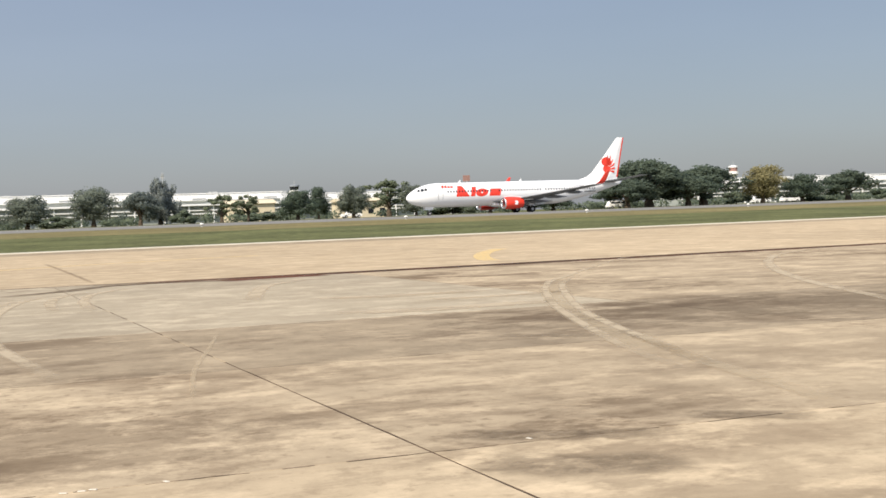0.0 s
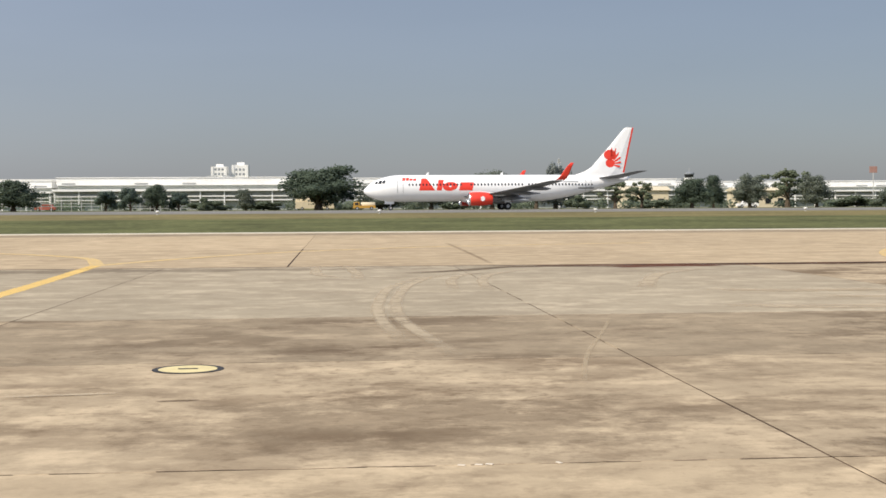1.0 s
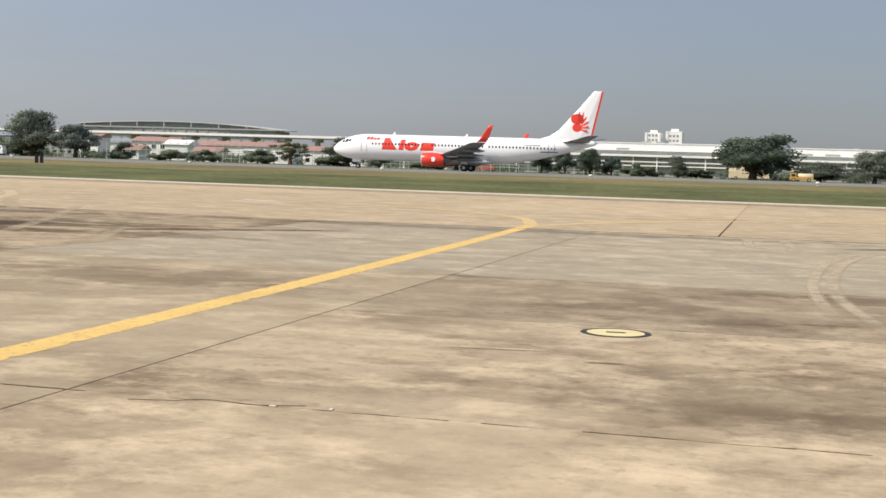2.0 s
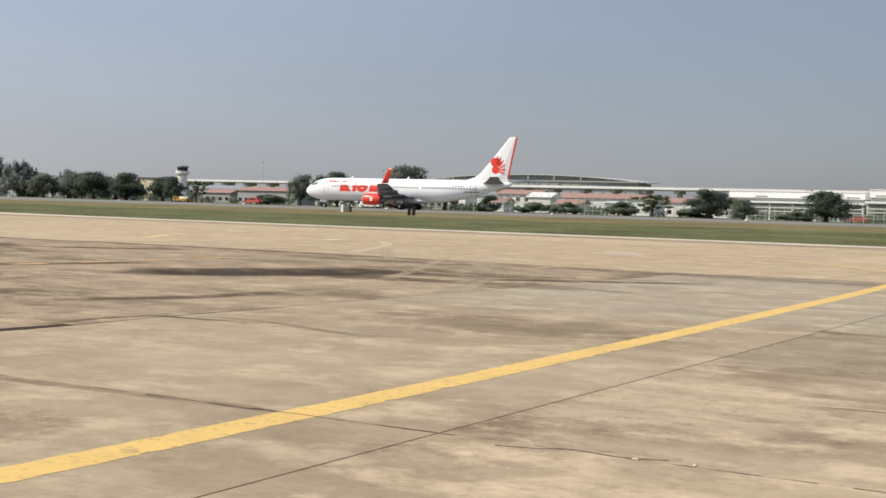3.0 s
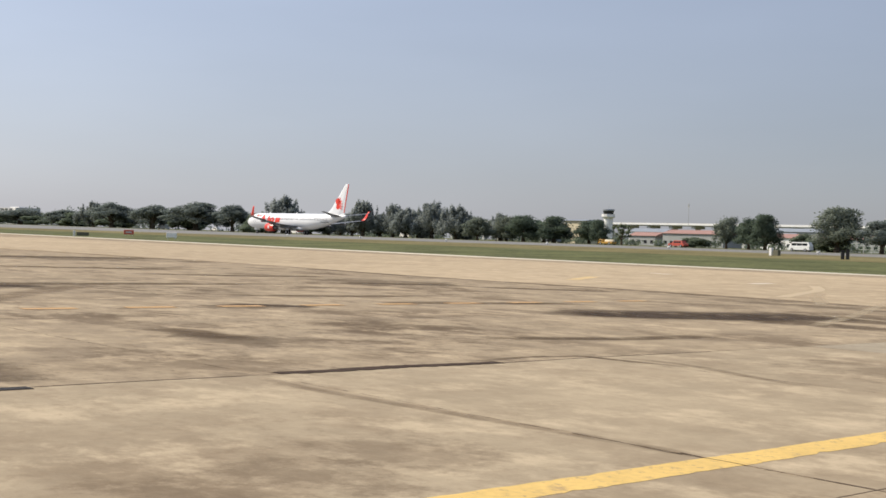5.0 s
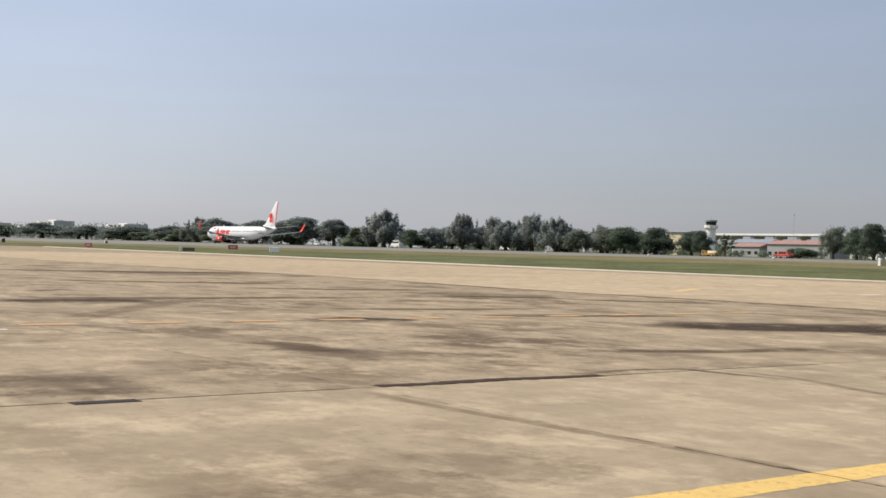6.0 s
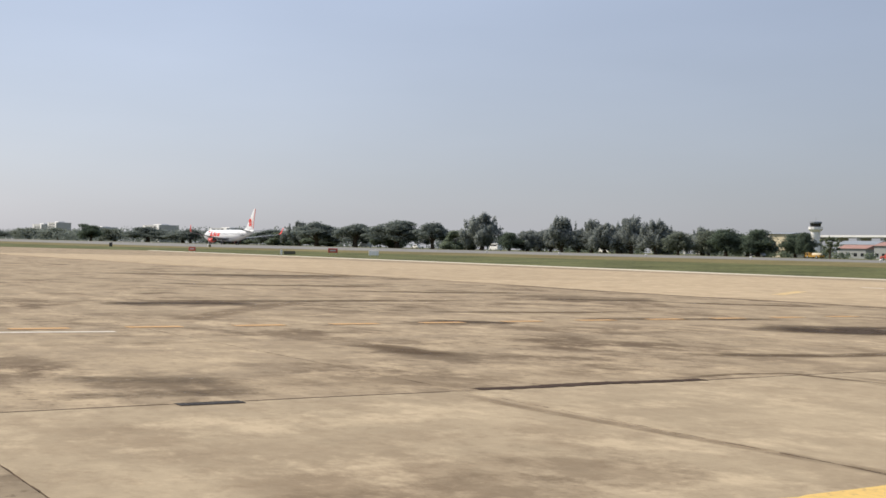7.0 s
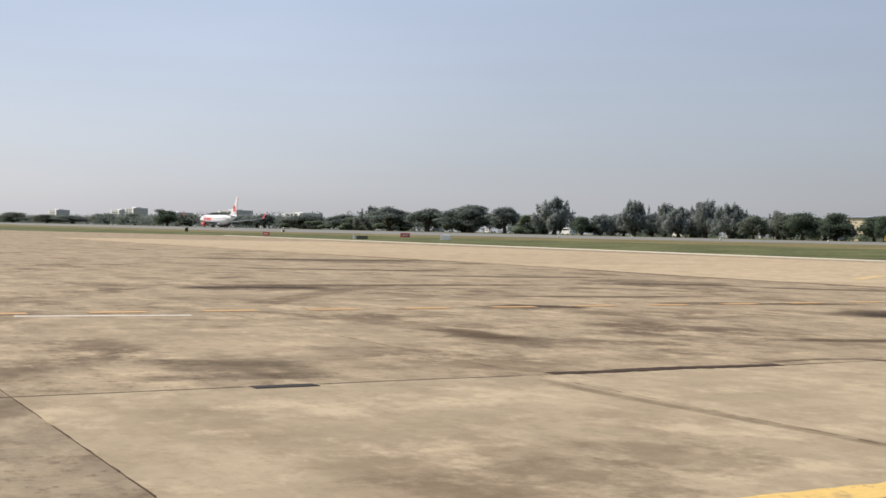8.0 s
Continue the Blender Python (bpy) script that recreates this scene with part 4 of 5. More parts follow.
    part("marking_bar", hull_patch(lambda z: 30.6, lambda z: 33.0, 4.15, 4.25), M["wing"], plane)
    # fin with dorsal fillet; sections by height
    fin = []
    for z, a, b, t in ((4.7, 31.6, 40.5, 0.10), (5.2, 32.6, 40.55, 0.26), (5.75, 34.3, 40.65, 0.27), (6.4, 35.35, 40.8, 0.25), (9.5, 38.15, 41.45, 0.18), (12.2, 40.45, 42.06, 0.11), (12.5, 40.85, 42.1, 0.07)):
        c = b - a
        fin.append([(at(a + c * k), y, z) for k, y in ((0, 0), (0.12, -t * 0.8), (0.25, -t), (0.72, -t), (1, -0.02), (1, 0.02), (0.72, t), (0.25, t), (0.12, t * 0.8))])
    part("fin", loft(fin), M["white"], plane, "tall white tail fin", smooth=False)

    def fin_chord(z):
        zs = [4.7, 5.2, 5.75, 6.4, 9.5, 12.2, 12.5]
        return float(np.interp(z, zs, [31.6, 32.6, 34.3, 35.35, 38.15, 40.45, 40.85])), float(np.interp(z, zs, [40.5, 40.55, 40.65, 40.8, 41.45, 42.06, 42.1])), float(np.interp(z, zs, [0.10, 0.26, 0.27, 0.25, 0.18, 0.11, 0.07]))
    for side in (-1, 1):
        bm = bmesh.new()
        rows = []
        for z in np.linspace(5.6, 12.48, 10):
            a, b, t = fin_chord(z)
            w = 0.27
            k0 = (b - w - a) / (b - a)
            y0 = t + (0.02 - t) * (k0 - 0.72) / 0.28
            rows.append((bm.verts.new((at(b - w), side * (y0 + 0.012), z)), bm.verts.new((at(b) + 0.012, side * 0.034, z))))
        for (p, q), (r, u) in zip(rows, rows[1:]):
            bm.faces.new((p, q, u, r))
        part("fin_stripe", bm, M["red"], plane, "red stripe along the fin's trailing edge")

        def fin_y(z):
            return side * (fin_chord(z)[2] + 0.014)

        def flat(points):
            bm = bmesh.new()
            bm.faces.new([bm.verts.new((at(s), fin_y(z), z)) for s, z in points])
            bmesh.ops.triangulate(bm, faces=bm.faces[:])
            return bm
        part("emblem_disc", flat([(38.30 + 0.98 * math.cos(k * math.tau / 28), 8.32 + 0.78 * math.sin(k * math.tau / 28)) for k in range(28)]), M["red"], plane, "plain red disc of the tail emblem")
        part("emblem_disc", flat([(38.33 + 0.72 * math.cos(k * math.tau / 24), 7.05 + 0.66 * math.sin(k * math.tau / 24)) for k in range(24)]), M["red"], plane)
        for k in range(6):
            a0 = radians(-22 + 19 * k)
            pts = []
            for r, w in ((0.85, 0.10), (1.35, 0.15), (1.95, 0.15), (2.5 - 0.14 * abs(k - 4), 0.04)):
                a = a0 + 0.10 * (r - 0.8)
                pts.append((38.3 + r * math.cos(a) * 0.85, 7.05 + r * math.sin(a) * 1.02, a, w))
            left = [(x - w * math.sin(a), z + w * math.cos(a)) for x, z, a, w in pts]
            right = [(x + w * math.sin(a), z - w * math.cos(a)) for x, z, a, w in pts]
            part("emblem_blade", flat(left + right[::-1]), M["red"], plane)
    # tailplane and wings
    for side in (-1, 1):
        rows = [aerofoil(at(a), at(b), side * y, z, 0.11) for a, b, y, z in ((36.0, 40.2, 0.5, 4.75), (38.6, 41.0, 4.0, 5.2), (40.6, 42.25, 7.1, 5.65), (41.2, 42.3, 7.25, 5.67))]
        part("tailplane", loft(rows), M["wing"], plane, "grey swept tailplane", smooth=True)
        rows = [aerofoil(wt(a), wt(b), side * y, z, th) for a, b, y, z, th in ((14.6, 23.4, 1.5, 2.0, 0.13), (16.4, 23.0, 3.2, 2.15, 0.13), (18.2, 22.9, 5.9, 2.45, 0.12), (21.2, 24.6, 11.0, 3.15, 0.11), (24.4, 26.7, 16.4, 3.95, 0.10), (24.9, 26.9, 16.9, 4.05, 0.09))]
        part("wing", loft(rows), M["wing"], plane, "grey swept wing", smooth=True)
        rows = []
        for a, b, y, z, th in ((25.6, 26.9, 16.95, 4.12, 0.08), (25.9, 27.15, 17.3, 4.35, 0.08), (26.3, 27.4, 17.5, 4.8, 0.08), (27.1, 27.85, 17.75, 6.0, 0.07), (27.6, 28.05, 17.9, 6.5, 0.06)):
            rows.append([(x, side * (y + (zz - z) * 0.9), z) for x, _, zz in aerofoil(wt(a), wt(b), 0, z, th)])
        part("winglet", loft(rows), M["red"], plane, "upswept red winglet", smooth=True)
        for y, s0, s1, z in ((4.3, 19.6, 24.6, 1.75), (8.3, 20.9, 25.2, 2.4), (12.2, 22.6, 26.0, 3.0)):
            part("flap_fairing", loft([[(wt(s), side * y + r * 0.6 * math.cos(a), z + r * math.sin(a)) for a in [k * math.tau / 10 for k in range(10)]] for s, r in ((s0, 0.05), (s0 + 1.0, 0.25), (s0 + 2.6, 0.27), (s1, 0.04))]), M["wing"], plane, smooth=True)
        # engine: cowl, inlet lip, fan, core, pylon
        ex, ez = side * 4.83, 1.62
        prof = ((14.95, 0.90), (15.12, 1.0), (15.6, 1.08), (16.6, 1.10), (17.6, 1.02), (18.5, 0.86))
        cowl = part("engine_cowl", loft([[(wt(s), ex + r * 1.02 * math.cos(a), ez + r * (0.92 if math.sin(a) < 0 else 0.98) * math.sin(a)) for a in [k * math.tau / 28 for k in range(28)]] for s, r in prof], caps=False), M["red"], plane, "red engine cowling", smooth=True)
        part("inlet_lip", loft([[(wt(s), ex + r * 1.02 * math.cos(a), ez + r * 0.96 * math.sin(a)) for a in [k * math.tau / 28 for k in range(28)]] for s, r in ((15.15, 1.008), (15.0, 0.96), (14.9, 0.88), (15.0, 0.80), (15.4, 0.78))], caps=False), M["chrome"], cowl, "bare metal inlet lip", smooth=True)
        part("fan", loft([[(wt(s), ex + r * math.cos(a), ez + r * math.sin(a)) for a in [k * math.tau / 24 for k in range(24)]] for s, r in ((15.75, 0.8), (15.72, 0.3), (15.3, 0.02))]), M["cavity"], cowl)
        part("exhaust_core", loft([[(wt(s), ex + r * math.cos(a), ez + r * math.sin(a)) for a in [k * math.tau / 20 for k in range(20)]] for s, r in ((17.6, 0.6), (18.4, 0.58), (19.0, 0.45), (19.7, 0.08))]), M["wing"], cowl, "grey metal exhaust cone", smooth=True)
        part("pylon", loft([[(wt(s), ex - 0.17, z0), (wt(s), ex + 0.17, z0), (wt(s), ex + 0.12, z1), (wt(s), ex - 0.12, z1)] for s, z0, z1 in ((15.3, 2.5, 2.72), (16.6, 2.3, 2.85), (18.6, 2.0, 2.6), (20.6, 2.1, 2.3))]), M["white"], plane)
        disc = bmesh.new()
        disc.faces.new([disc.verts.new((wt(16.95) + 0.33 * math.cos(k * math.tau / 20), ex + side * 1.105, ez + 0.05 + 0.36 * math.sin(k * math.tau / 20))) for k in range(20)])
        part("cowl_badge", disc, M["white"], cowl, "pale round badge")
        # main gear
        part("main_strut", tube([(wt(21.2), side * 2.86, 2.1), (wt(21.2), side * 2.86, 0.55)], 0.14, 10), M["strut"], plane)
        part("gear_door", box(wt(20.7), wt(21.7), side * 3.25 - 0.03, side * 3.25 + 0.03, 0.95, 1.75, 0.01), M["white"], plane)
        for o in (-0.43, 0.43):
            y = side * 2.86 + o
            tyre = part("tyre", tube([(wt(21.2), y - 0.2, 0.56), (wt(21.2), y - 0.15, 0.56), (wt(21.2), y + 0.15, 0.56), (wt(21.2), y + 0.2, 0.56)], [0.42, 0.56, 0.56, 0.42], 24), M["tyre"], plane, smooth=True)
            part("rim", tube([(wt(21.2), y - 0.21, 0.56), (wt(21.2), y + 0.21, 0.56)], 0.24, 16), M["strut"], tyre)
    part("nose_strut", tube([(at(4.1), 0, 1.7), (at(4.1), 0, 0.35)], 0.09, 10), M["strut"], plane)
    for o in (-0.2, 0.2):
        tyre = part("tyre", tube([(at(4.1), o - 0.1, 0.35), (at(4.1), o - 0.07, 0.35), (at(4.1), o + 0.07, 0.35), (at(4.1), o + 0.1, 0.35)], [0.26, 0.35, 0.35, 0.26], 20), M["tyre"], plane, smooth=True)
        part("rim", tube([(at(4.1), o - 0.105, 0.35), (at(4.1), o + 0.105, 0.35)], 0.15, 14), M["strut"], tyre)
    for o in (-0.35, 0.35):
        part("gear_door", box(at(3.2), at(4.6), o - 0.02, o + 0.02, 0.95, 1.5), M["white"], plane)
    for s, z in ((9.5, 5.28), (21, 5.28)):
        part("antenna", loft([[(at(s), -0.02, z), (at(s + 0.45), -0.02, z), (at(s + 0.45), 0.02, z), (at(s), 0.02, z)], [(at(s + 0.3), -0.01, z + 0.42), (at(s + 0.5), -0.01, z + 0.42), (at(s + 0.5), 0.01, z + 0.42), (at(s + 0.3), 0.01, z + 0.42)]]), M["white"], plane)
    return plane


airliner = build_airliner()

# ================= trees =================


def leaf_cloud(blobs, count, size, rng, flat=1.0, droop=0.0):
    """Many small leaf clumps round the blobs (x, y, z, rx, rz), as one mesh."""
    vol = np.array([b[3] ** 2 * b[4] for b in blobs]) ** 0.8
    pick = rng.choice(len(blobs), count, p=vol / vol.sum())
    B = np.array(blobs)[pick]
    d = rng.normal(size=(count, 3))
    d /= np.linalg.norm(d, axis=1)[:, None]
    r = rng.uniform(0.15, 1.0, count) ** 0.5 * rng.uniform(0.75, 1.25, count)
    c = B[:, :3] + d * r[:, None] * np.stack([B[:, 3], B[:, 3], B[:, 4]], 1)
    a = rng.normal(size=(count, 3))
    a[:, 2] *= flat
    a /= np.linalg.norm(a, axis=1)[:, None]
    if droop:
        a = a * (1 - droop) + np.array([0, 0, droop]) + d * 0.3
        a /= np.linalg.norm(a, axis=1)[:, None]
    b = np.cross(a, rng.normal(size=(count, 3)))
    b /= np.linalg.norm(b, axis=1)[:, None]
    s = size * rng.uniform(0.6, 1.4, count)[:, None]
    long = 2.0 if droop else 1.0
    turn = np.einsum("ij,ij->i", np.cross(a, b), d) > 0
    b[turn] *= -1       # every leaf turns its upper side outwards
    q = np.stack([c - a * s * long - b * s * 0.3, c + b * s * 0.9 - a * s * 0.2, c + a * s * long + b * s * 0.2, c - b * s * 0.8 + a * s * 0.3], 1).reshape(-1, 3)
    me = bpy.data.meshes.new("crown")
    i = np.arange(count) * 4
    me.from_pydata(q.tolist(), [], np.stack([i, i + 1, i + 2, i + 3], 1).tolist())
    face = np.cross(b, a)
    soft = d + 0.55 * face
    soft /= np.linalg.norm(soft, axis=1)[:, None]
    me.polygons.foreach_set("use_smooth", np.ones(count, dtype=bool))
    me.normals_split_custom_set_from_vertices(np.repeat(soft, 4, axis=0).tolist())
    return me


def build_tree(kind, seed):
    """A tree ten metres high and ten wide, to be scaled."""
    rng = np.random.default_rng(seed)
    label = {"round": "round-headed green broadleaf tree", "dark": "dense dark green broadleaf tree", "spread": "wide umbrella-shaped tree with leaves paled for haze", "canopy": "broad domed tree with very dark green leaves", "feather": "tall feathery grey-green casuarina tree", "sparse": "thin light green tree with gaps in its crown", "golden": "yellow-flowering bushy tree", "bush": "low green shrub", "column": "clipped upright dark green hedge tree"}[kind]
    top = thing("shrub" if kind in ("bush",) else "tree", pose(0, 0, 0), label + " beyond the runway", "shrub" if kind == "bush" else "tree", "trees beyond the runway")
    blobs = []
    if kind in ("round", "dark", "golden"):
        for k in range(34):
            a, r = rng.uniform(0, math.tau), rng.uniform(0.5, 3.9)
            z = rng.uniform(1.9, 8.5)
            r *= 1.0 if z < 6.5 else 0.65
            blobs.append((r * math.cos(a), r * math.sin(a), z, rng.uniform(1.0, 1.8), rng.uniform(0.8, 1.4)))
        blobs.append((0, 0, 5.2, 3.5, 3.4))
        fork, count, size = 1.5, 11000, 0.155
    elif kind in ("spread", "canopy"):
        for k in range(34):
            a, r = rng.uniform(0, math.tau), rng.uniform(0.4, 4.3)
            blobs.append((r * math.cos(a), r * math.sin(a), 8.3 - 0.20 * r * r + rng.uniform(-1.2, 0.2), rng.uniform(1.1, 1.7), rng.uniform(0.7, 1.1)))
        for k in range(12):
            a, r = rng.uniform(0, math.tau), rng.uniform(2.0, 4.0)
            blobs.append((r * math.cos(a), r * math.sin(a), rng.uniform(2.4, 5.0), 1.1, 1.0))
        blobs.append((0, 0, 6.0, 3.2, 1.9))
        fork, count, size = 2.2, 10500, 0.165
    elif kind == "feather":
        for k in range(40):
            z = rng.uniform(1.6, 8.6)
            rr = 3.7 * (1 - max(0, z - 4.5) / 6.8)
            a, r = rng.uniform(0, math.tau), rng.uniform(0.15, 1.0) * rr
            blobs.append((r * math.cos(a), r * math.sin(a), z, rng.uniform(0.45, 0.85), rng.uniform(0.9, 1.9)))
        for k in range(26):
            a, r = rng.uniform(0, math.tau), rng.uniform(0.1, 3.3)
            blobs.append((r * math.cos(a), r * math.sin(a), rng.uniform(6.8, 9.3) - 0.5 * r, 0.26, rng.uniform(0.8, 1.4)))
        blobs.append((0, 0, 4.2, 2.7, 2.8))
        fork, count, size = 1.4, 11000, 0.12
    elif kind == "sparse":
        for k in range(24):
            a, r = rng.uniform(0, math.tau), rng.uniform(0.4, 4.2)
            blobs.append((r * math.cos(a), r * math.sin(a), rng.uniform(2.8, 9.2 - 0.35 * r), rng.uniform(0.6, 1.1), rng.uniform(0.5, 0.9)))
        fork, count, size = 2.6, 3200, 0.20
    elif kind == "column":
        for k in range(12):
            blobs.append((rng.uniform(-3, 3), rng.uniform(-3, 3), rng.uniform(1.2, 8.6), 1.9, 1.4))
        fork, count, size = 1.0, 6000, 0.24
    else:
        for k in range(12):
            a, r = rng.uniform(0, math.tau), rng.uniform(0.3, 3.8)
            blobs.append((r * math.cos(a), r * math.sin(a), rng.uniform(0.9, 7.8 - 0.9 * r), rng.uniform(1.2, 1.9), rng.uniform(1.2, 1.9)))
        fork, count, size = 0.8, 5500, 0.24
    bm = bmesh.new()
    r0 = 0.42 if kind != "bush" else 0.2
    add_tube(bm, [(0, 0, -0.4), (0.05, 0, fork * 0.5), (0.1, 0.05, fork), (0.05, 0.1, 6.0)], [r0 * 1.35, r0, r0 * 0.85, 0.10], 9)
    for b in blobs[:9]:
        mid = (b[0] * 0.45, b[1] * 0.45, fork + (b[2] - fork) * 0.5 + 0.2)
        add_tube(bm, [(0.08, 0.04, fork * 0.9), mid, (b[0], b[1], b[2])], [r0 * 0.5, r0 * 0.32, 0.06], 6)
    part("trunk", bm, M["bark"], top, "brown branching trunk")
    part_of("crown", leaf_cloud(blobs, count, size, rng, droop=0.55 if kind == "feather" else 0.0), LEAF[kind], top)
    return top


PROTO = {}


def plant(rows):
    """Trees from rows of kind, x, y, height, width."""
    for kind, x, y, h, w in rows:
        variant = (kind, (abs(x) * 7 + int(h * 10)) % 3 if kind != "column" else 0)
        w *= 1.3 if kind == "feather" else 1.08
        if -360 < x < -230:
            h, w = h * 0.92, w * 1.06      # the close-set row
        place = pose(x, y, ground_height(x, y), 0, 0, (x * 37) % 360) @ Matrix.Diagonal((w / 9.0, w / 9.0, h / 9.7, 1))
        if variant not in PROTO:
            PROTO[variant] = build_tree(kind, 11 + 5 * variant[1] + len(kind))
            PROTO[variant].matrix_basis = place
        else:
            src = PROTO[variant]
            keep = src.matrix_basis.copy()
            src.scale = (1, 1, 1)
            copy_thing(src, place)
            src.matrix_basis = keep


plant([
    ("round", 18, 250, 6.4, 9.2), ("round", 31, 258, 8.6, 9.2), ("spread", 38, 245, 7.0, 7.4), ("feather", 43, 252, 9.2, 7.0), ("bush", 46, 244, 3.5, 4.8),
    ("sparse", 54, 247, 5.6, 6.8), ("sparse", 60, 250, 6.0, 5.8), ("dark", 69, 246, 6.2, 8.2), ("dark", 76, 255, 6.9, 5.2), ("round", 82, 250, 6.9, 7.6),
    ("sparse", 94, 262, 8.2, 10.6), ("round", 98, 256, 6.9, 6.6), ("bush", 109, 262, 3.2, 10.0), ("round", 115, 255, 5.0, 8.7)])
plant([
    ("dark", 122, 250, 5.6, 8.6), ("dark", 132, 258, 5.6, 9.6), ("canopy", 152, 250, 11.8, 17.5), ("canopy", 143, 244, 6.6, 12.5), ("canopy", 170, 255, 9.8, 18.5),
    ("golden", 183, 250, 9.6, 11.2), ("dark", 196, 252, 7.0, 11.0), ("canopy", 218, 262, 8.0, 14.0), ("bush", 214, 246, 4.0, 6.5), ("bush", 184, 262, 4.6, 7.6),
    ("bush", 205, 258, 3.6, 9.0), ("canopy", 160, 262, 7.0, 14.0)])
plant([
    ("sparse", -100, 256, 4.9, 9.0), ("dark", -85, 250, 6.2, 9.0), ("round", -77, 246, 4.2, 5.3), ("dark", -62, 250, 6.2, 10.4), ("column", -45, 252, 4.3, 3.9),
    ("column", -40, 250, 4.9, 4.0), ("dark", -35, 250, 5.4, 5.0), ("column", -31, 251, 4.0, 3.8), ("bush", -26, 250, 2.9, 3.4), ("round", -18, 250, 4.4, 3.4), ("dark", -4, 252, 9.2, 16.0), ("round", 8, 248, 3.9, 10.4), ("bush", -110, 262, 4.0, 6.6), ("feather", -38, 265, 4.6, 5.0),
    ("bush", -92, 262, 3.0, 8.0), ("bush", -70, 258, 2.6, 7.0), ("bush", -26, 262, 3.0, 8.0), ("bush", -15, 258, 2.6, 8.0)])
plant([
    ("feather", -380, 250, 13.3, 14.0), ("dark", -354, 244, 7.0, 9.2), ("feather", -352, 250, 7.8, 8.4), ("feather", -347, 256, 8.8, 8.2), ("feather", -333, 250, 12.2, 9.4),
    ("feather", -325, 256, 11.2, 9.4), ("feather", -311, 250, 10.3, 9.2), ("feather", -303, 254, 12.4, 9.6), ("feather", -287, 250, 11.0, 9.6), ("round", -273, 246, 7.8, 8.0),
    ("round", -267, 252, 8.0, 9.0), ("dark", -256, 248, 8.5, 10.2), ("dark", -248, 252, 8.3, 10.6), ("feather", -295, 258, 9.5, 9.0), ("feather", -317, 260, 9.8, 9.0)])
plant([
    ("sparse", -226, 255, 5.8, 5.2), ("bush", -195, 246, 3.8, 7.4), ("round", -193, 256, 8.6, 6.4), ("dark", -182, 250, 7.8, 7.0),
    ("dark", -176, 248, 8.6, 8.4), ("round", -156, 246, 10.4, 12.6), ("spread", -144, 244, 7.4, 9.6), ("bush", -174, 262, 5.4, 7.4), ("bush", -136, 250, 4.2, 6.0),
    ("bush", -205, 258, 3.4, 7.0), ("bush", -164, 258, 3.4, 8.0), ("bush", -128, 256, 3.6, 8.0), ("bush", -119, 254, 3.4, 6.0)])
# umbrella trees of this group take the haze-paled leaf colour
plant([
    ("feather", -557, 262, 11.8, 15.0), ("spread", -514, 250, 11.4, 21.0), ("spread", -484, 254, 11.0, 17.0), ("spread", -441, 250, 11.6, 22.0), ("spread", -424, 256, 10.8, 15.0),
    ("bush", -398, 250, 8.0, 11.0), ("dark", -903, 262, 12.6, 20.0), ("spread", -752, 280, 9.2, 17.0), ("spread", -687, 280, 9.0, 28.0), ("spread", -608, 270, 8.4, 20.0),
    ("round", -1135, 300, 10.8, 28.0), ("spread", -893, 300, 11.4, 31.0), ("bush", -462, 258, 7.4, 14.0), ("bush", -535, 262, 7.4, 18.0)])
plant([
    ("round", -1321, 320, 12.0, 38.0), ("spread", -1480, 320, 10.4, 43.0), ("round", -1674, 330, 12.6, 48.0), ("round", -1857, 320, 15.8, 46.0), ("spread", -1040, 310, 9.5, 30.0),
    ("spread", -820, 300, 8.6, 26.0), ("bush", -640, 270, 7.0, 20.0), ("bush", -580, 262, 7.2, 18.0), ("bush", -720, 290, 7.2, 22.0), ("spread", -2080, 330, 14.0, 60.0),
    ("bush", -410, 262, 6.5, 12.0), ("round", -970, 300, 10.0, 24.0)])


plant([
    ("feather", -342, 264, 8.0, 9.0), ("feather", -322, 266, 9.4, 9.5), ("feather", -300, 266, 8.8, 9.5), ("round", -282, 264, 7.6, 10.0), ("dark", -262, 262, 7.4, 10.0),
    ("dark", -246, 264, 7.4, 9.0), ("feather", -362, 262, 7.4, 8.0), ("feather", -276, 258, 9.0, 8.5), ("dark", -237, 258, 7.6, 6.2), ("spread", -500, 262, 9.6, 20.0),
    ("spread", -470, 264, 9.0, 18.0), ("spread", -410, 266, 8.4, 14.0), ("canopy", 160, 246, 7.4, 13.0), ("bush", 24, 262, 3.0, 8.0), ("bush", 66, 262, 2.6, 8.0)])


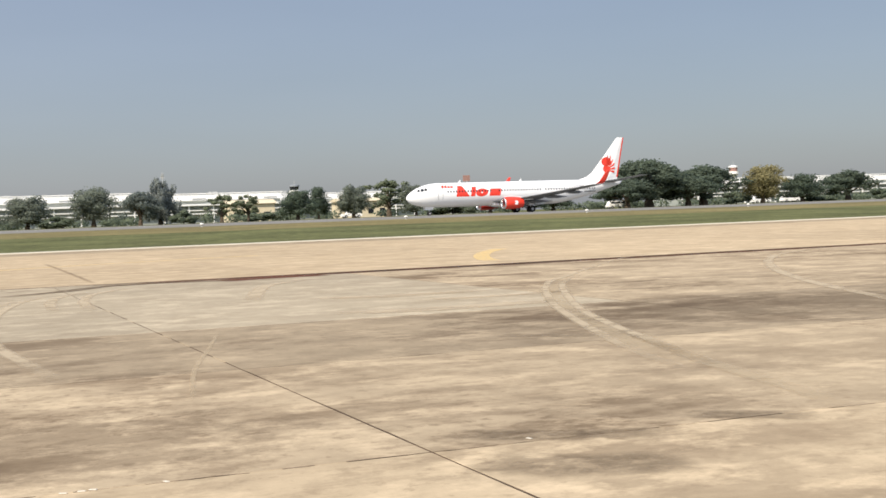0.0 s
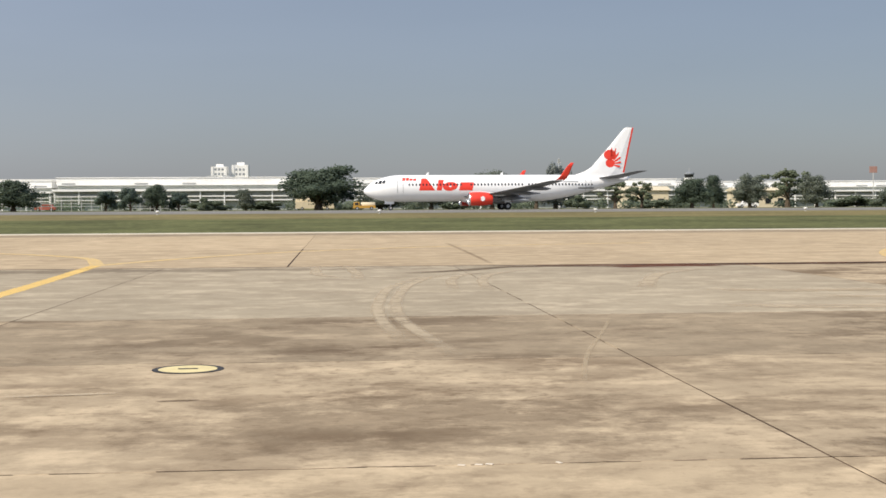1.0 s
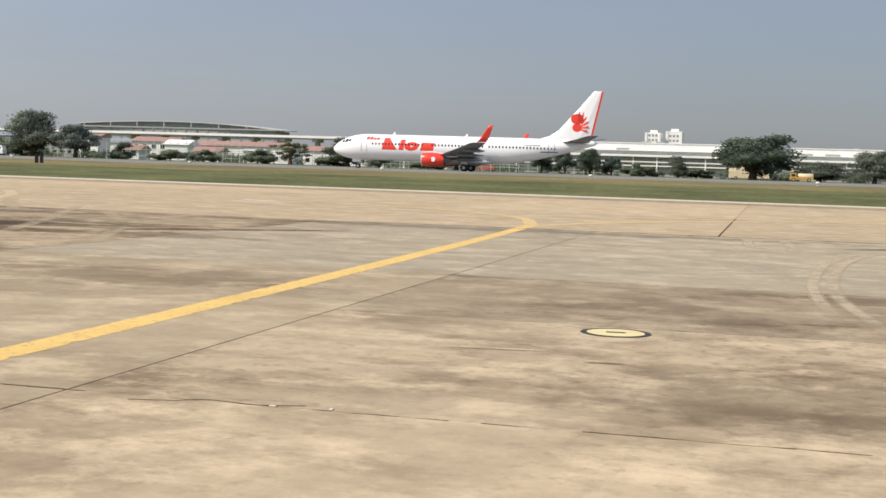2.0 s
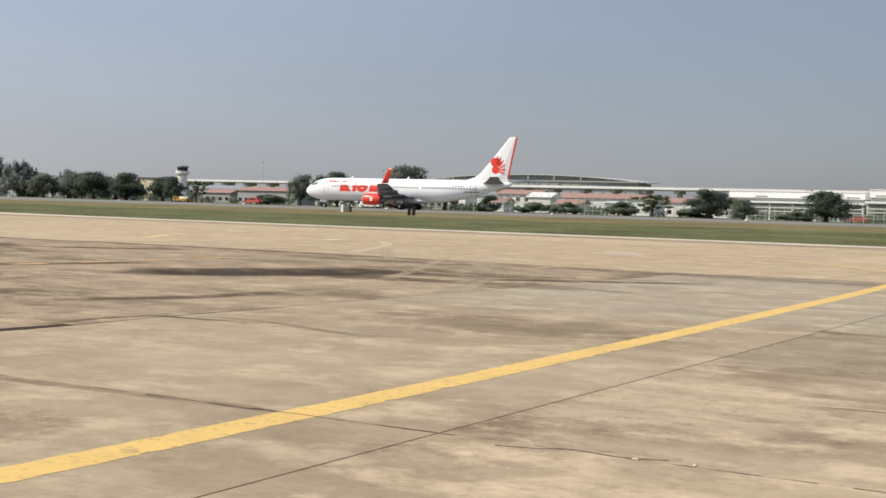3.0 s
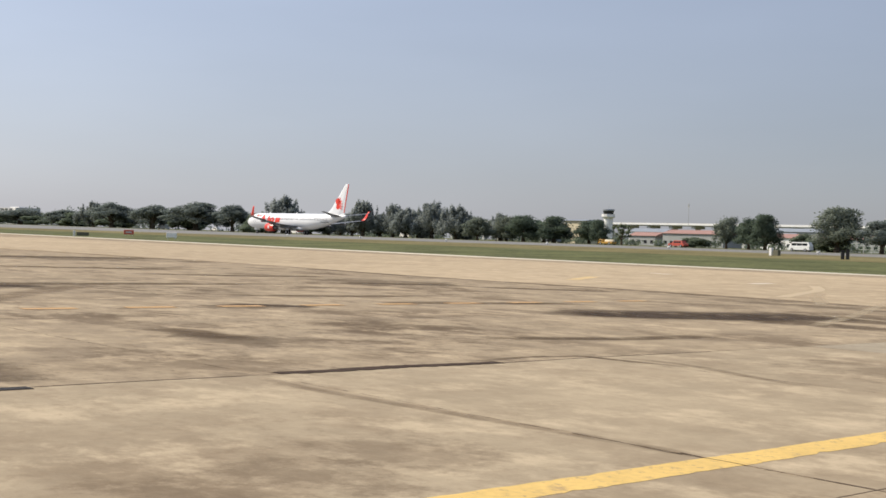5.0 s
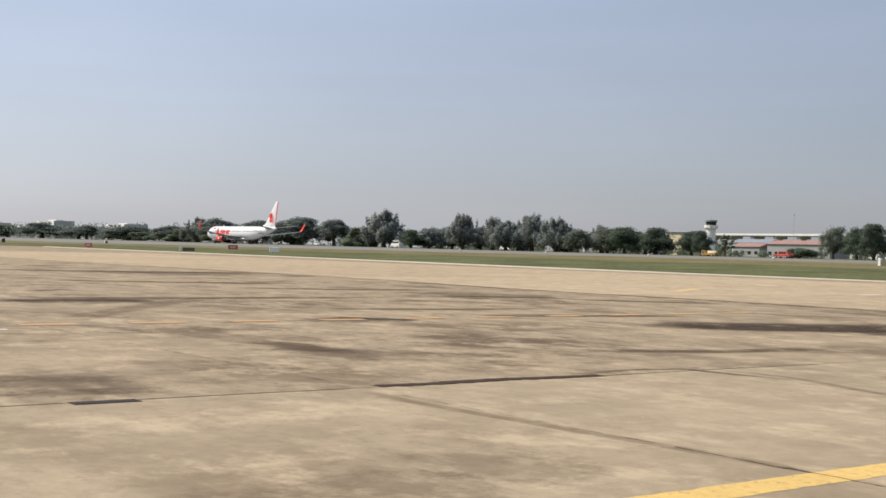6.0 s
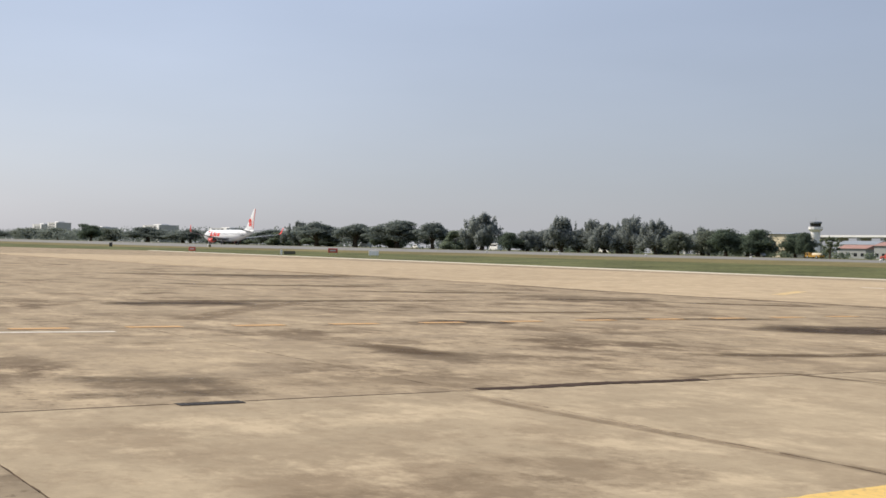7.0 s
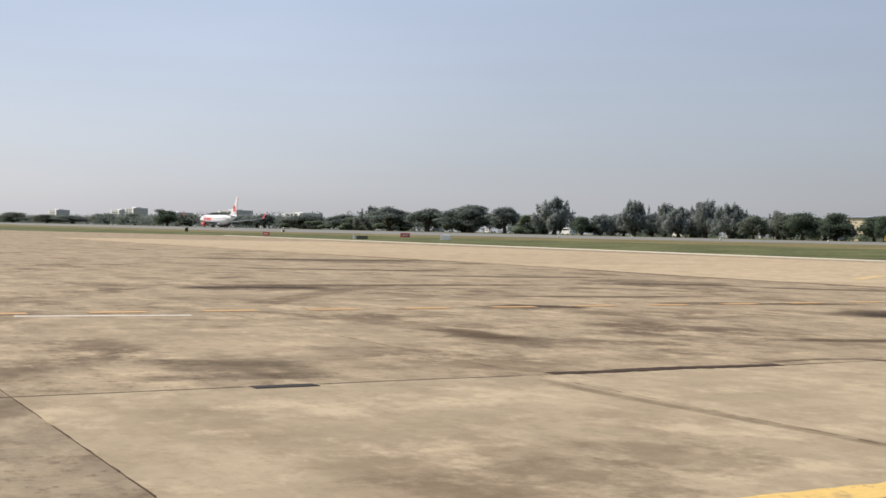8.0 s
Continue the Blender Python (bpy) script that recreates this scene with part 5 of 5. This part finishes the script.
def far_woods():
    rng = np.random.default_rng(5)
    blobs = []
    for k in range(260):
        x = rng.uniform(-2400, -385)
        y = rng.uniform(285, 350) + (60 if x < -1200 else 0)
        g = runway_height(x)
        w = rng.uniform(4, 8) * (1.0 + abs(x) / 1500)
        h = rng.uniform(3.2, 5.0) * (1.0 + abs(x) / 3500)
        blobs.append((x, y, g + h * 0.85, w, h))
    for k in range(90):
        x = rng.uniform(-760, -90)
        blobs.append((x, rng.uniform(560, 640), 5.5, rng.uniform(5, 9), rng.uniform(4.0, 5.5)))
    # leaf colour carries the haze of the distance; no hazy air is built
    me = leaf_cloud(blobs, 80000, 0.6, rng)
    tagged(part_of("far_woods", me, LEAF["spread"]), "distant belt of trees, haze put into the leaf colour", "trees", kind="stuff")
    rng = np.random.default_rng(6)
    blobs = []
    for k in range(150):
        x = rng.uniform(-385, 240)
        if -75 < x < -10 and rng.random() < 0.55:
            continue
        blobs.append((x, rng.uniform(268, 285), runway_height(x) + 0.8, rng.uniform(1.6, 3.2), rng.uniform(0.8, 1.5)))
    me = leaf_cloud(blobs, 26000, 0.24, rng)
    tagged(part_of("shrub_belt", me, LEAF["bush"]), "low uneven belt of green shrubs", "shrubs", kind="stuff")


far_woods()


# ================= buildings =================


def window_row(parent, xs, w, y, z0, z1, mat, name="window"):
    me = None
    for x in xs:
        if me is None:
            bm = box(-w / 2, w / 2, -0.06, 0.10, 0, z1 - z0)
            ob = part(name, bm, mat, parent)
            me = ob.data
        else:
            ob = new(name, me)
            ob.parent = parent
        ob.location = (x, y, z0)


def terminal(x0, x1, y, top_z, label, setback=6.0, bays=6.0):
    """A long white two-storey block: columns and glass below, canopy, set-back upper storey with openings."""
    g = runway_height((x0 + x1) / 2)
    L = x1 - x0
    b = thing("terminal_building", pose(x0, y, g), label, "building", "airport buildings")
    H = top_z - g
    k = H / 8.4
    part("lower_wall", box(0, L, 0.8, 22, -0.3, 4.9 * k), M["wall_green"], b, "grey-green glazed lower storey")
    part("canopy", box(-0.5, L + 0.5, -1.2, 23, 4.9 * k, 5.45 * k, 0.05), M["wall_white"], b, "white canopy edge")
    part("recess_wall", box(0.2, L - 0.2, setback * 0.5, 21, 5.45 * k, 6.5 * k), M["wall_green"], b)
    part("upper_wall", box(0, L, setback * 0.35, 22, 6.5 * k, H, 0.04), M["wall_white"], b, "white upper wall")
    part("parapet", box(-0.2, L + 0.2, setback * 0.35 - 0.2, 22.2, H, H + 0.18), M["wall_white"], b)
    n = max(2, int(L / bays))
    for z in (2.5, 3.5):
        part("beam", box(0, L, -0.5, 0.3, z * k, (z + 0.28) * k), M["wall_white"], b)
    for i in range(n + 1):
        xx = L * i / n
        part("column", box(xx - 0.16, xx + 0.16, -0.6, -0.2, -0.3, 4.9 * k), M["wall_white"], b)
    rng = random.Random(int(x0))
    xs = [L * (i + 0.5) / n for i in range(n) if rng.random() < 0.40]
    window_row(b, xs, L / n * 0.55, setback * 0.35 - 0.05, 6.75 * k, 7.1 * k, M["wall_grey"])
    for i in range(max(1, n // 4)):
        xx = rng.uniform(2, L - 3)
        part("roof_plant", box(xx, xx + rng.uniform(1.2, 3), 9, 12, H, H + rng.uniform(0.5, 1.2)), M["wall_grey"], b)
    return b


terminal(-72, -11, 332, 9.7, "long white two-storey airport building with glazed ground floor")
terminal(-110, -74, 336, 9.0, "long low white airport building with roof plant")
terminal(4, 57, 334, 9.4, "white two-storey airport building behind trees")
terminal(58, 90, 334, 8.9, "white two-storey airport building with louvred windows")
terminal(96, 162, 362, 8.7, "long white airport building half hidden by trees")
terminal(225, 345, 350, 9.6, "white flat-roofed airport building behind trees")


def tower_block(x, y, w, d, h, label, mat=None, glass=None):
    g = runway_height(x)
    b = thing("apartment_tower", pose(x, y, g), label, "building", "distant towers")
    part("wall", box(-w / 2, w / 2, -d / 2, d / 2, -0.5, h, 0.1), mat or M["wall_grey"], b)
    part("roof_house", box(-w * 0.2, w * 0.25, -d * 0.2, d * 0.2, h, h + h * 0.06), M["wall_white"], b)
    for i in (-1, 1):
        part("wall_fin", box(i * w * 0.42 - w * 0.07, i * w * 0.42 + w * 0.07, -d / 2 - 0.4, -d / 2, 0, h), M["wall_white"], b)
    rows = int(h / 3.2)
    for r in range(rows):
        window_row(b, [w * (-0.22 + 0.22 * i) for i in range(3)], w * 0.13, -d / 2 - 0.02, 1.2 + r * 3.2, 2.7 + r * 3.2, glass or M["dark"])


tower_block(-82.4, 900, 11, 12, 29.5, "white high-rise apartment block far behind the airport", M["wall_white"], M["roof_grey"])
tower_block(-68.4, 905, 11.5, 12, 30.8, "white high-rise apartment block far behind the airport", M["wall_white"], M["roof_grey"])
for x, y, w, h in ((-2040, 420, 60, 22), (-1850, 470, 50, 22), (-1770, 470, 45, 24), (-1240, 430, 50, 17), (-1010, 410, 40, 13), (-1400, 420, 40, 15)):
    tower_block(x, y, w, 20, h, "pale blocky high-rise far off in haze", M["deck"])


def viaduct():
    v = thing("viaduct", pose(0, 520, 0), "long pale concrete elevated road on piers", "viaduct", kind="structure")
    x0, x1 = -620, -110
    part("deck", box(x0, x1, -5, 5, 12.3, 13.2, 0.1), M["deck"], v)
    part("barrier", box(x0, x1, -5.3, -5.0, 12.7, 13.7), M["wall_white"], v, "pale parapet")
    part("barrier", box(x0, x1, 5.0, 5.3, 12.7, 13.7), M["wall_white"], v)
    k = 0
    x = x0 + 6
    while x < x1:
        bm = bmesh.new()
        add_box(bm, x - 0.9, x + 0.9, -1.2, 1.2, 0.5, 11.0, 0.1)
        add_box(bm, x - 1.2, x + 1.2, -4.2, 4.2, 11.0, 12.3, 0.1)
        part("pier", bm, M["deck"], v)
        x += 14.6


viaduct()


def hall():
    h = thing("station_hall", pose(-344, 700, 2.0), "huge grey hall with a shallow curved pale roof", "building")
    part("wall", box(-62, 62, 0, 20, 9, 18.2), M["wall_grey"], h, "grey panelled wall")
    part("podium", box(-66, 66, -6, 24, -1, 9.0), M["deck"], h)
    prof = [(x, 22.6 - 0.00075 * (x + 6) ** 2 * (1.0 if x > 0 else 0.8)) for x in range(-66, 67, 6)]
    bm = bmesh.new()
    add_loft(bm, [[(x, -3, z - 0.5), (x, -3, z), (x, 22, z + 0.3), (x, 22, z - 0.2)] for x, z in prof])
    bmesh.ops.recalc_face_normals(bm, faces=bm.faces)
    part("roof", bm, M["deck"], h, "shallow curved pale metal roof")
    bm = bmesh.new()
    add_loft(bm, [[(x, 0.5, 18.0), (x, 0.5, z - 0.2), (x, 1.5, z - 0.2), (x, 1.5, 18.0)] for x, z in prof])
    bmesh.ops.recalc_face_normals(bm, faces=bm.faces)
    part("clerestory", bm, M["roof_grey"], h, "pale grey clerestory under the roof")
    part("fascia", box(-64, 64, -3.5, -3, 18.2, 19.0), M["wall_grey"], h, "grey fascia")
    for i in range(18):
        part("mullion", box(-60 + i * 7.05, -59.2 + i * 7.05, -0.4, 0, 9, 18.2), M["roof_grey"], h)
    for i in range(8):
        xx = -62 + i * 17.6
        part("roof_strut", box(xx, xx + 0.5, -2.8, -2.3, 19.2, float(np.interp(xx, [p[0] for p in prof], [p[1] for p in prof])) - 0.5), M["deck"], h)


hall()


def house(x, y, w, d, h, roof, label, wall="wall_white", rise=1.6):
    g = runway_height(x)
    b = thing("house", pose(x, y, g), label, "house", "low houses")
    part("wall", box(-w / 2, w / 2, 0, d, -0.3, h), M[wall], b)
    bm = bmesh.new()
    o = 0.6
    add_loft(bm, [[(-w / 2 - o, -o, h), (-w / 2 - o, d / 2, h + rise), (-w / 2 - o, d + o, h), (-w / 2 - o, d / 2, h - 0.1)], [(w / 2 + o, -o, h), (w / 2 + o, d / 2, h + rise), (w / 2 + o, d + o, h), (w / 2 + o, d / 2, h - 0.1)]])
    bmesh.ops.recalc_face_normals(bm, faces=bm.faces)
    part("roof", bm, M[roof], b, "pitched roof")
    n = max(2, int(w / 3))
    for r in range(max(1, int(h / 2.9))):
        window_row(b, [-w / 2 + w * (i + 0.5) / n for i in range(n)], w / n * 0.45, -0.02, 0.9 + r * 2.8, 2.2 + r * 2.8, M["dark"])


house(-166, 384, 32, 10, 5.2, "roof_red", "long white house with red tiled roof")
house(-201, 390, 16, 9, 6.0, "roof_red", "white house with red tiled roof")
house(-216, 372, 9, 8, 6.6, "roof_red", "tall white house with red gable roof", rise=1.2)
house(-184, 372, 8, 8, 5.0, "wall_white", "small white flat house")
house(-138, 398, 26, 9, 4.6, "roof_red", "white house with red tiled roof")
house(-321, 404, 30, 12, 5.2, "roof_red", "long house with red tiled roof", "wall_grey")
house(-286.5, 300, 8.5, 8, 7.3, "roof_grey", "cream two-storey house beside trees", "wall_cream", 0.5)
house(-141, 302, 7, 6, 2.6, "roof_red", "small white kiosk with red roof", rise=1.2)
house(-162, 300, 6.5, 6, 2.4, "roof_red", "small white kiosk with red roof", rise=1.4)
house(-130, 306, 5, 6, 3.2, "wall_white", "small plain white roadside hut", rise=0.4)
house(-250, 402, 24, 10, 4.4, "roof_red", "long low house with red tiled roof", "wall_grey")
for hx, hy, hw, hh, hr, hm in ((-440, 430, 22, 5.5, "roof_grey", "wall_grey"), (-408, 418, 16, 4.6, "roof_red", "wall_white"), (-372, 436, 20, 6.0, "roof_grey", "wall_white"), (-352, 410, 14, 4.0, "roof_red", "wall_grey"), (-296, 420, 18, 5.0, "roof_grey", "wall_grey"), (-276, 396, 14, 4.4, "roof_red", "wall_white"), (-232, 418, 18, 5.6, "roof_grey", "wall_white"), (-120, 420, 22, 5.0, "roof_red", "wall_grey"), (-470, 470, 30, 7.0, "roof_grey", "wall_white"), (-330, 480, 34, 8.0, "roof_grey", "wall_grey")):
    house(hx, hy, hw, 9, hh, hr, "distant %s house with %s roof" % ("white" if hm == "wall_white" else "grey", "red tiled" if hr == "roof_red" else "grey metal"), hm)
house(100, 296, 12, 8, 4.0, "wall_cream", "cream low building beyond the runway", "wall_cream", 0.8)
house(73, 300, 11, 7, 4.2, "wall_cream", "cream tank-like building beyond the runway", "wall_cream", 1.0)


def control_tower(x, y, h, label, cab=3.2, wall="deck", banded=False, shaft=1.2):
    g = runway_height(x)
    t = thing("control_tower", pose(x, y, g), label, "tower", "towers")
    if banded:
        for k in range(9):
            part("shaft_section", tube([(0, 0, -0.3 + k * h / 9), (0, 0, (k + 1) * h / 9 - 0.3)], 0.9, 12), M["wall_white"] if k % 2 == 0 else M["roof_red"], t)
    else:
        part("shaft", tube([(0, 0, -0.5), (0, 0, h * 0.79)], [shaft * 1.05, shaft], 16), M[wall], t)
    ring = lambda r, z: [(r * math.cos(k * math.tau / 12), r * math.sin(k * math.tau / 12), z) for k in range(12)]
    part("gallery", loft([ring(shaft - 0.1, h * 0.70), ring(cab * 0.95, h * 0.77), ring(cab * 0.95, h * 0.84)]), M["wall_white"], t, "white flared gallery")
    part("cab_glass", loft([ring(cab * 0.66, h * 0.84), ring(cab * 0.78, h * 0.94)]), M["roof_red"] if banded else M["dark"], t, "red band under the cap" if banded else "dark slanted cab glazing")
    part("cab_roof", loft([ring(cab * 0.84, h * 0.94), ring(cab * 0.84, h * 0.98), ring(cab * 0.3, h)]), M["roof_grey"] if not banded else M["wall_white"], t)
    part("mast", tube([(0, 0, h), (0, 0, h * 1.12)], 0.08, 6), M["pole"], t)


control_tower(-381, 420.8, 15.6, "white airfield control tower with dark cab", wall="wall_white", shaft=2.0)
control_tower(490, 700, 24.6, "red and white banded water tower far off", 3.6, banded=True)
control_tower(167, 600, 16.6, "small white radar tower behind trees", 3.0)


def net_fence(x0, x1, y, h, net=True, label="white post-and-rail fence beyond the runway"):
    f = thing("fence", pose(x0, y, runway_height(x0)), label, "fence", "fences")
    L = x1 - x0
    n = int(L / 2.0)
    bmx = box(-0.05, 0.05, -0.05, 0.05, -0.3, h)
    post = part("post", bmx, M["pole"], f)
    for i in range(1, n + 1):
        ob = new("post", post.data)
        ob.parent, ob.location = f, (L * i / n, 0, 0)
    for z in ((0.9, h * 0.5, h - 0.05) if net else (0.5, 1.0, h - 0.05)):
        part("rail", box(0, L, -0.03, 0.03, z - 0.04, z + 0.04), M["pole"], f)
    if net:
        bm = bmesh.new()
        for i in range(int(L / 0.5)):
            add_box(bm, i * 0.5, i * 0.5 + 0.05, 0.06, 0.08, 0, h)
        for i in range(int(h / 0.5)):
            add_box(bm, 0, L, 0.085, 0.1, i * 0.5, i * 0.5 + 0.06)
        ob = part("mesh_panel", bm, M["net"], f, "green mesh panel")


net_fence(-98, -48, 264, 3.0)
net_fence(-122, -104, 266, 4.2)
net_fence(-150, -128, 268, 4.6, label="tall green mesh fence on white posts")
net_fence(-172, -158, 270, 4.8, label="tall green mesh fence on white posts")
net_fence(-44, -30, 262, 2.4, net=False)


def antenna_mast(x, y, h, label):
    t = thing("mast", pose(x, y, runway_height(x)), label, "mast", "masts")
    part("pole", tube([(0, 0, -0.3), (0, 0, h)], [0.14, 0.06], 8), M["pole"], t)
    part("arm", box(-0.5, 0.5, -0.04, 0.04, h * 0.9, h * 0.92), M["pole"], t)
    part("head", box(-0.3, 0.3, -0.12, 0.12, h * 0.92, h * 0.98, 0.03), M["wall_grey"], t)


antenna_mast(52, 300, 12.0, "slim grey lamp mast")
antenna_mast(-352, 440, 19.0, "slim far antenna mast")


def billboard(x, y, w, h, z):
    t = thing("billboard", pose(x, y, runway_height(x)), "small faded red board on a tall pole", "sign")
    part("pole", tube([(0, 0, -0.3), (0, 0, z)], 0.12, 8), M["pole"], t)
    part("board", box(-w / 2, w / 2, -0.1, 0.1, z - 0.2, z + h, 0.02), M["roof_red"], t, "faded red board")


billboard(141.8, 330, 2.1, 1.5, 9.2)

# ================= vehicles =================


def vehicle(name, x, y, turn, length, height, body, label, cab=0.5, tank=False):
    """A car, van or lorry: body, glass, wheels; cab: how far forward the glass house reaches."""
    v = thing(name, pose(x, y, ground_height(x, y), 0, 0, turn), label, name.replace("_", " "), "parked vehicles")
    w = 1.75 if height < 2.2 else 2.2
    L, h = length, height
    lower = [[(a, -w / 2, 0.35), (a, w / 2, 0.35), (a, w / 2, z), (a, -w / 2, z)] for a, z in ((-L / 2, 0.75), (-L / 2 + 0.25, h * 0.55), (L / 2 - 0.2, h * 0.58), (L / 2, 0.8))]
    part("body", loft(lower), body, v)
    if tank:
        part("tank", tube([(-L * 0.15, 0, h * 0.66), (-L * 0.12, 0, h * 0.66), (L * 0.47, 0, h * 0.66), (L * 0.5, 0, h * 0.66)], [h * 0.2, h * 0.32, h * 0.32, h * 0.2], 16), M["wall_cream"], v, "cream round tank", smooth=True)
        part("cab", box(-L / 2 + 0.1, -L * 0.2, -w / 2, w / 2, h * 0.5, h, 0.08), body, v)
        part("windscreen", box(-L / 2 + 0.06, -L / 2 + 0.12, -w * 0.42, w * 0.42, h * 0.62, h * 0.92), M["dark"], v)
        part("side_window", box(-L * 0.42, -L * 0.26, -w / 2 - 0.02, -w / 2 + 0.02, h * 0.62, h * 0.92), M["dark"], v)
    else:
        a0, a1 = -L / 2 + L * (0.28 if cab else 0.08), L / 2 - L * (0.12 if cab else 0.03)
        part("roof", loft([[(a0 - 0.3, -w * 0.46, h * 0.56), (a0 - 0.3, w * 0.46, h * 0.56), (a0 + 0.35, w * 0.40, h), (a0 + 0.35, -w * 0.40, h)], [(a1 + 0.2, -w * 0.46, h * 0.56), (a1 + 0.2, w * 0.46, h * 0.56), (a1 - 0.2, w * 0.40, h), (a1 - 0.2, -w * 0.40, h)]]), body, v)
        for k in range(3):
            b0 = a0 + 0.3 + (a1 - a0 - 0.6) * k / 3
            part("side_window", box(b0, b0 + (a1 - a0 - 0.6) / 3 - 0.1, -w * 0.455, -w * 0.42, h * 0.62, h * 0.88), M["dark"], v)
    for a in (-L * 0.32, L * 0.32):
        for s in (-1, 1):
            tyre = part("wheel", tube([(a, s * w * 0.5 - 0.12, 0.33), (a, s * w * 0.5 + 0.12, 0.33)], 0.33, 16), M["tyre"], v)
            part("hub", tube([(a, s * w * 0.5 - 0.13, 0.33), (a, s * w * 0.5 + 0.13, 0.33)], 0.18, 10), M["strut"], tyre)


vehicle("van", -157, 234, 5, 4.9, 2.0, M["wall_white"], "white van parked beyond the runway", cab=0.0)
vehicle("lorry", -212, 234, 0, 4.4, 1.35, M["yellow_body"], "yellow service lorry beyond the runway", tank=True)
vehicle("car", -190, 234, 0, 4.6, 1.6, M["signal_red"], "red car parked beyond the runway")
vehicle("lorry", -5, 266, 180, 8.0, 3.0, M["wall_cream"], "cream tank lorry beyond the runway", tank=True)
vehicle("lorry", 4.7, 240, 0, 4.2, 1.5, M["yellow_body"], "low yellow airfield tug beyond the runway", tank=True)
vehicle("car", 24, 262, 0, 4.5, 1.5, M["wall_white"], "white car parked under trees")
vehicle("car", 86, 264, 0, 4.5, 1.6, M["wall_white"], "white car parked under trees")
vehicle("van", 197, 270, 0, 5.2, 1.8, M["wall_white"], "white van parked under trees", cab=0.0)
vehicle("van", 206, 270, 0, 5.2, 1.8, M["wall_white"], "white van parked under trees", cab=0.0)
vehicle("van", 154, 268, 0, 5.0, 1.8, M["wall_white"], "white van parked under wide trees", cab=0.0)
vehicle("van", -330, 266, 0, 5.0, 2.2, M["wall_white"], "white van parked by casuarina trees", cab=0.0)
vehicle("car", -282, 264, 0, 4.6, 1.6, M["wall_white"], "white car parked by casuarina trees")
vehicle("car", -262, 266, 0, 4.6, 1.6, M["roof_grey"], "grey car parked by casuarina trees")
vehicle("van", -395, 266, 0, 5.4, 2.6, M["wall_white"], "white van parked by a tall casuarina", cab=0.0)
vehicle("car", -450, 264, 0, 4.6, 1.6, M["wall_white"], "white car parked under wide trees")
vehicle("van", -497, 266, 0, 6.5, 3.0, M["wall_white"], "white bus-like van parked under wide trees", cab=0.0)
vehicle("car", -60, 268, 0, 4.2, 1.4, M["signal_red"], "red car parked by the fence")

# ================= what moves =================


def motions():
    rows = []
    for k in range(0, 17):
        t = k * 0.5
        x = 112.97 - 66.592 * t - 1.24576 * t ** 2 - 0.029719 * t ** 3
        way = x / (193.5 + 0.027 * min(x, 0.0))
        y = (193.5 - 45.0 * HEADING) / (1 - HEADING * way)      # on the runway's centre line
        x = way * y
        rows.append((t, pose(x, y, runway_height(x - 20.9), 0, 0, 2.7 - 1.5 * min(max((x - 20.0) / 92.0, 0.0), 1.0))))
    walk(airliner, rows)


motions()
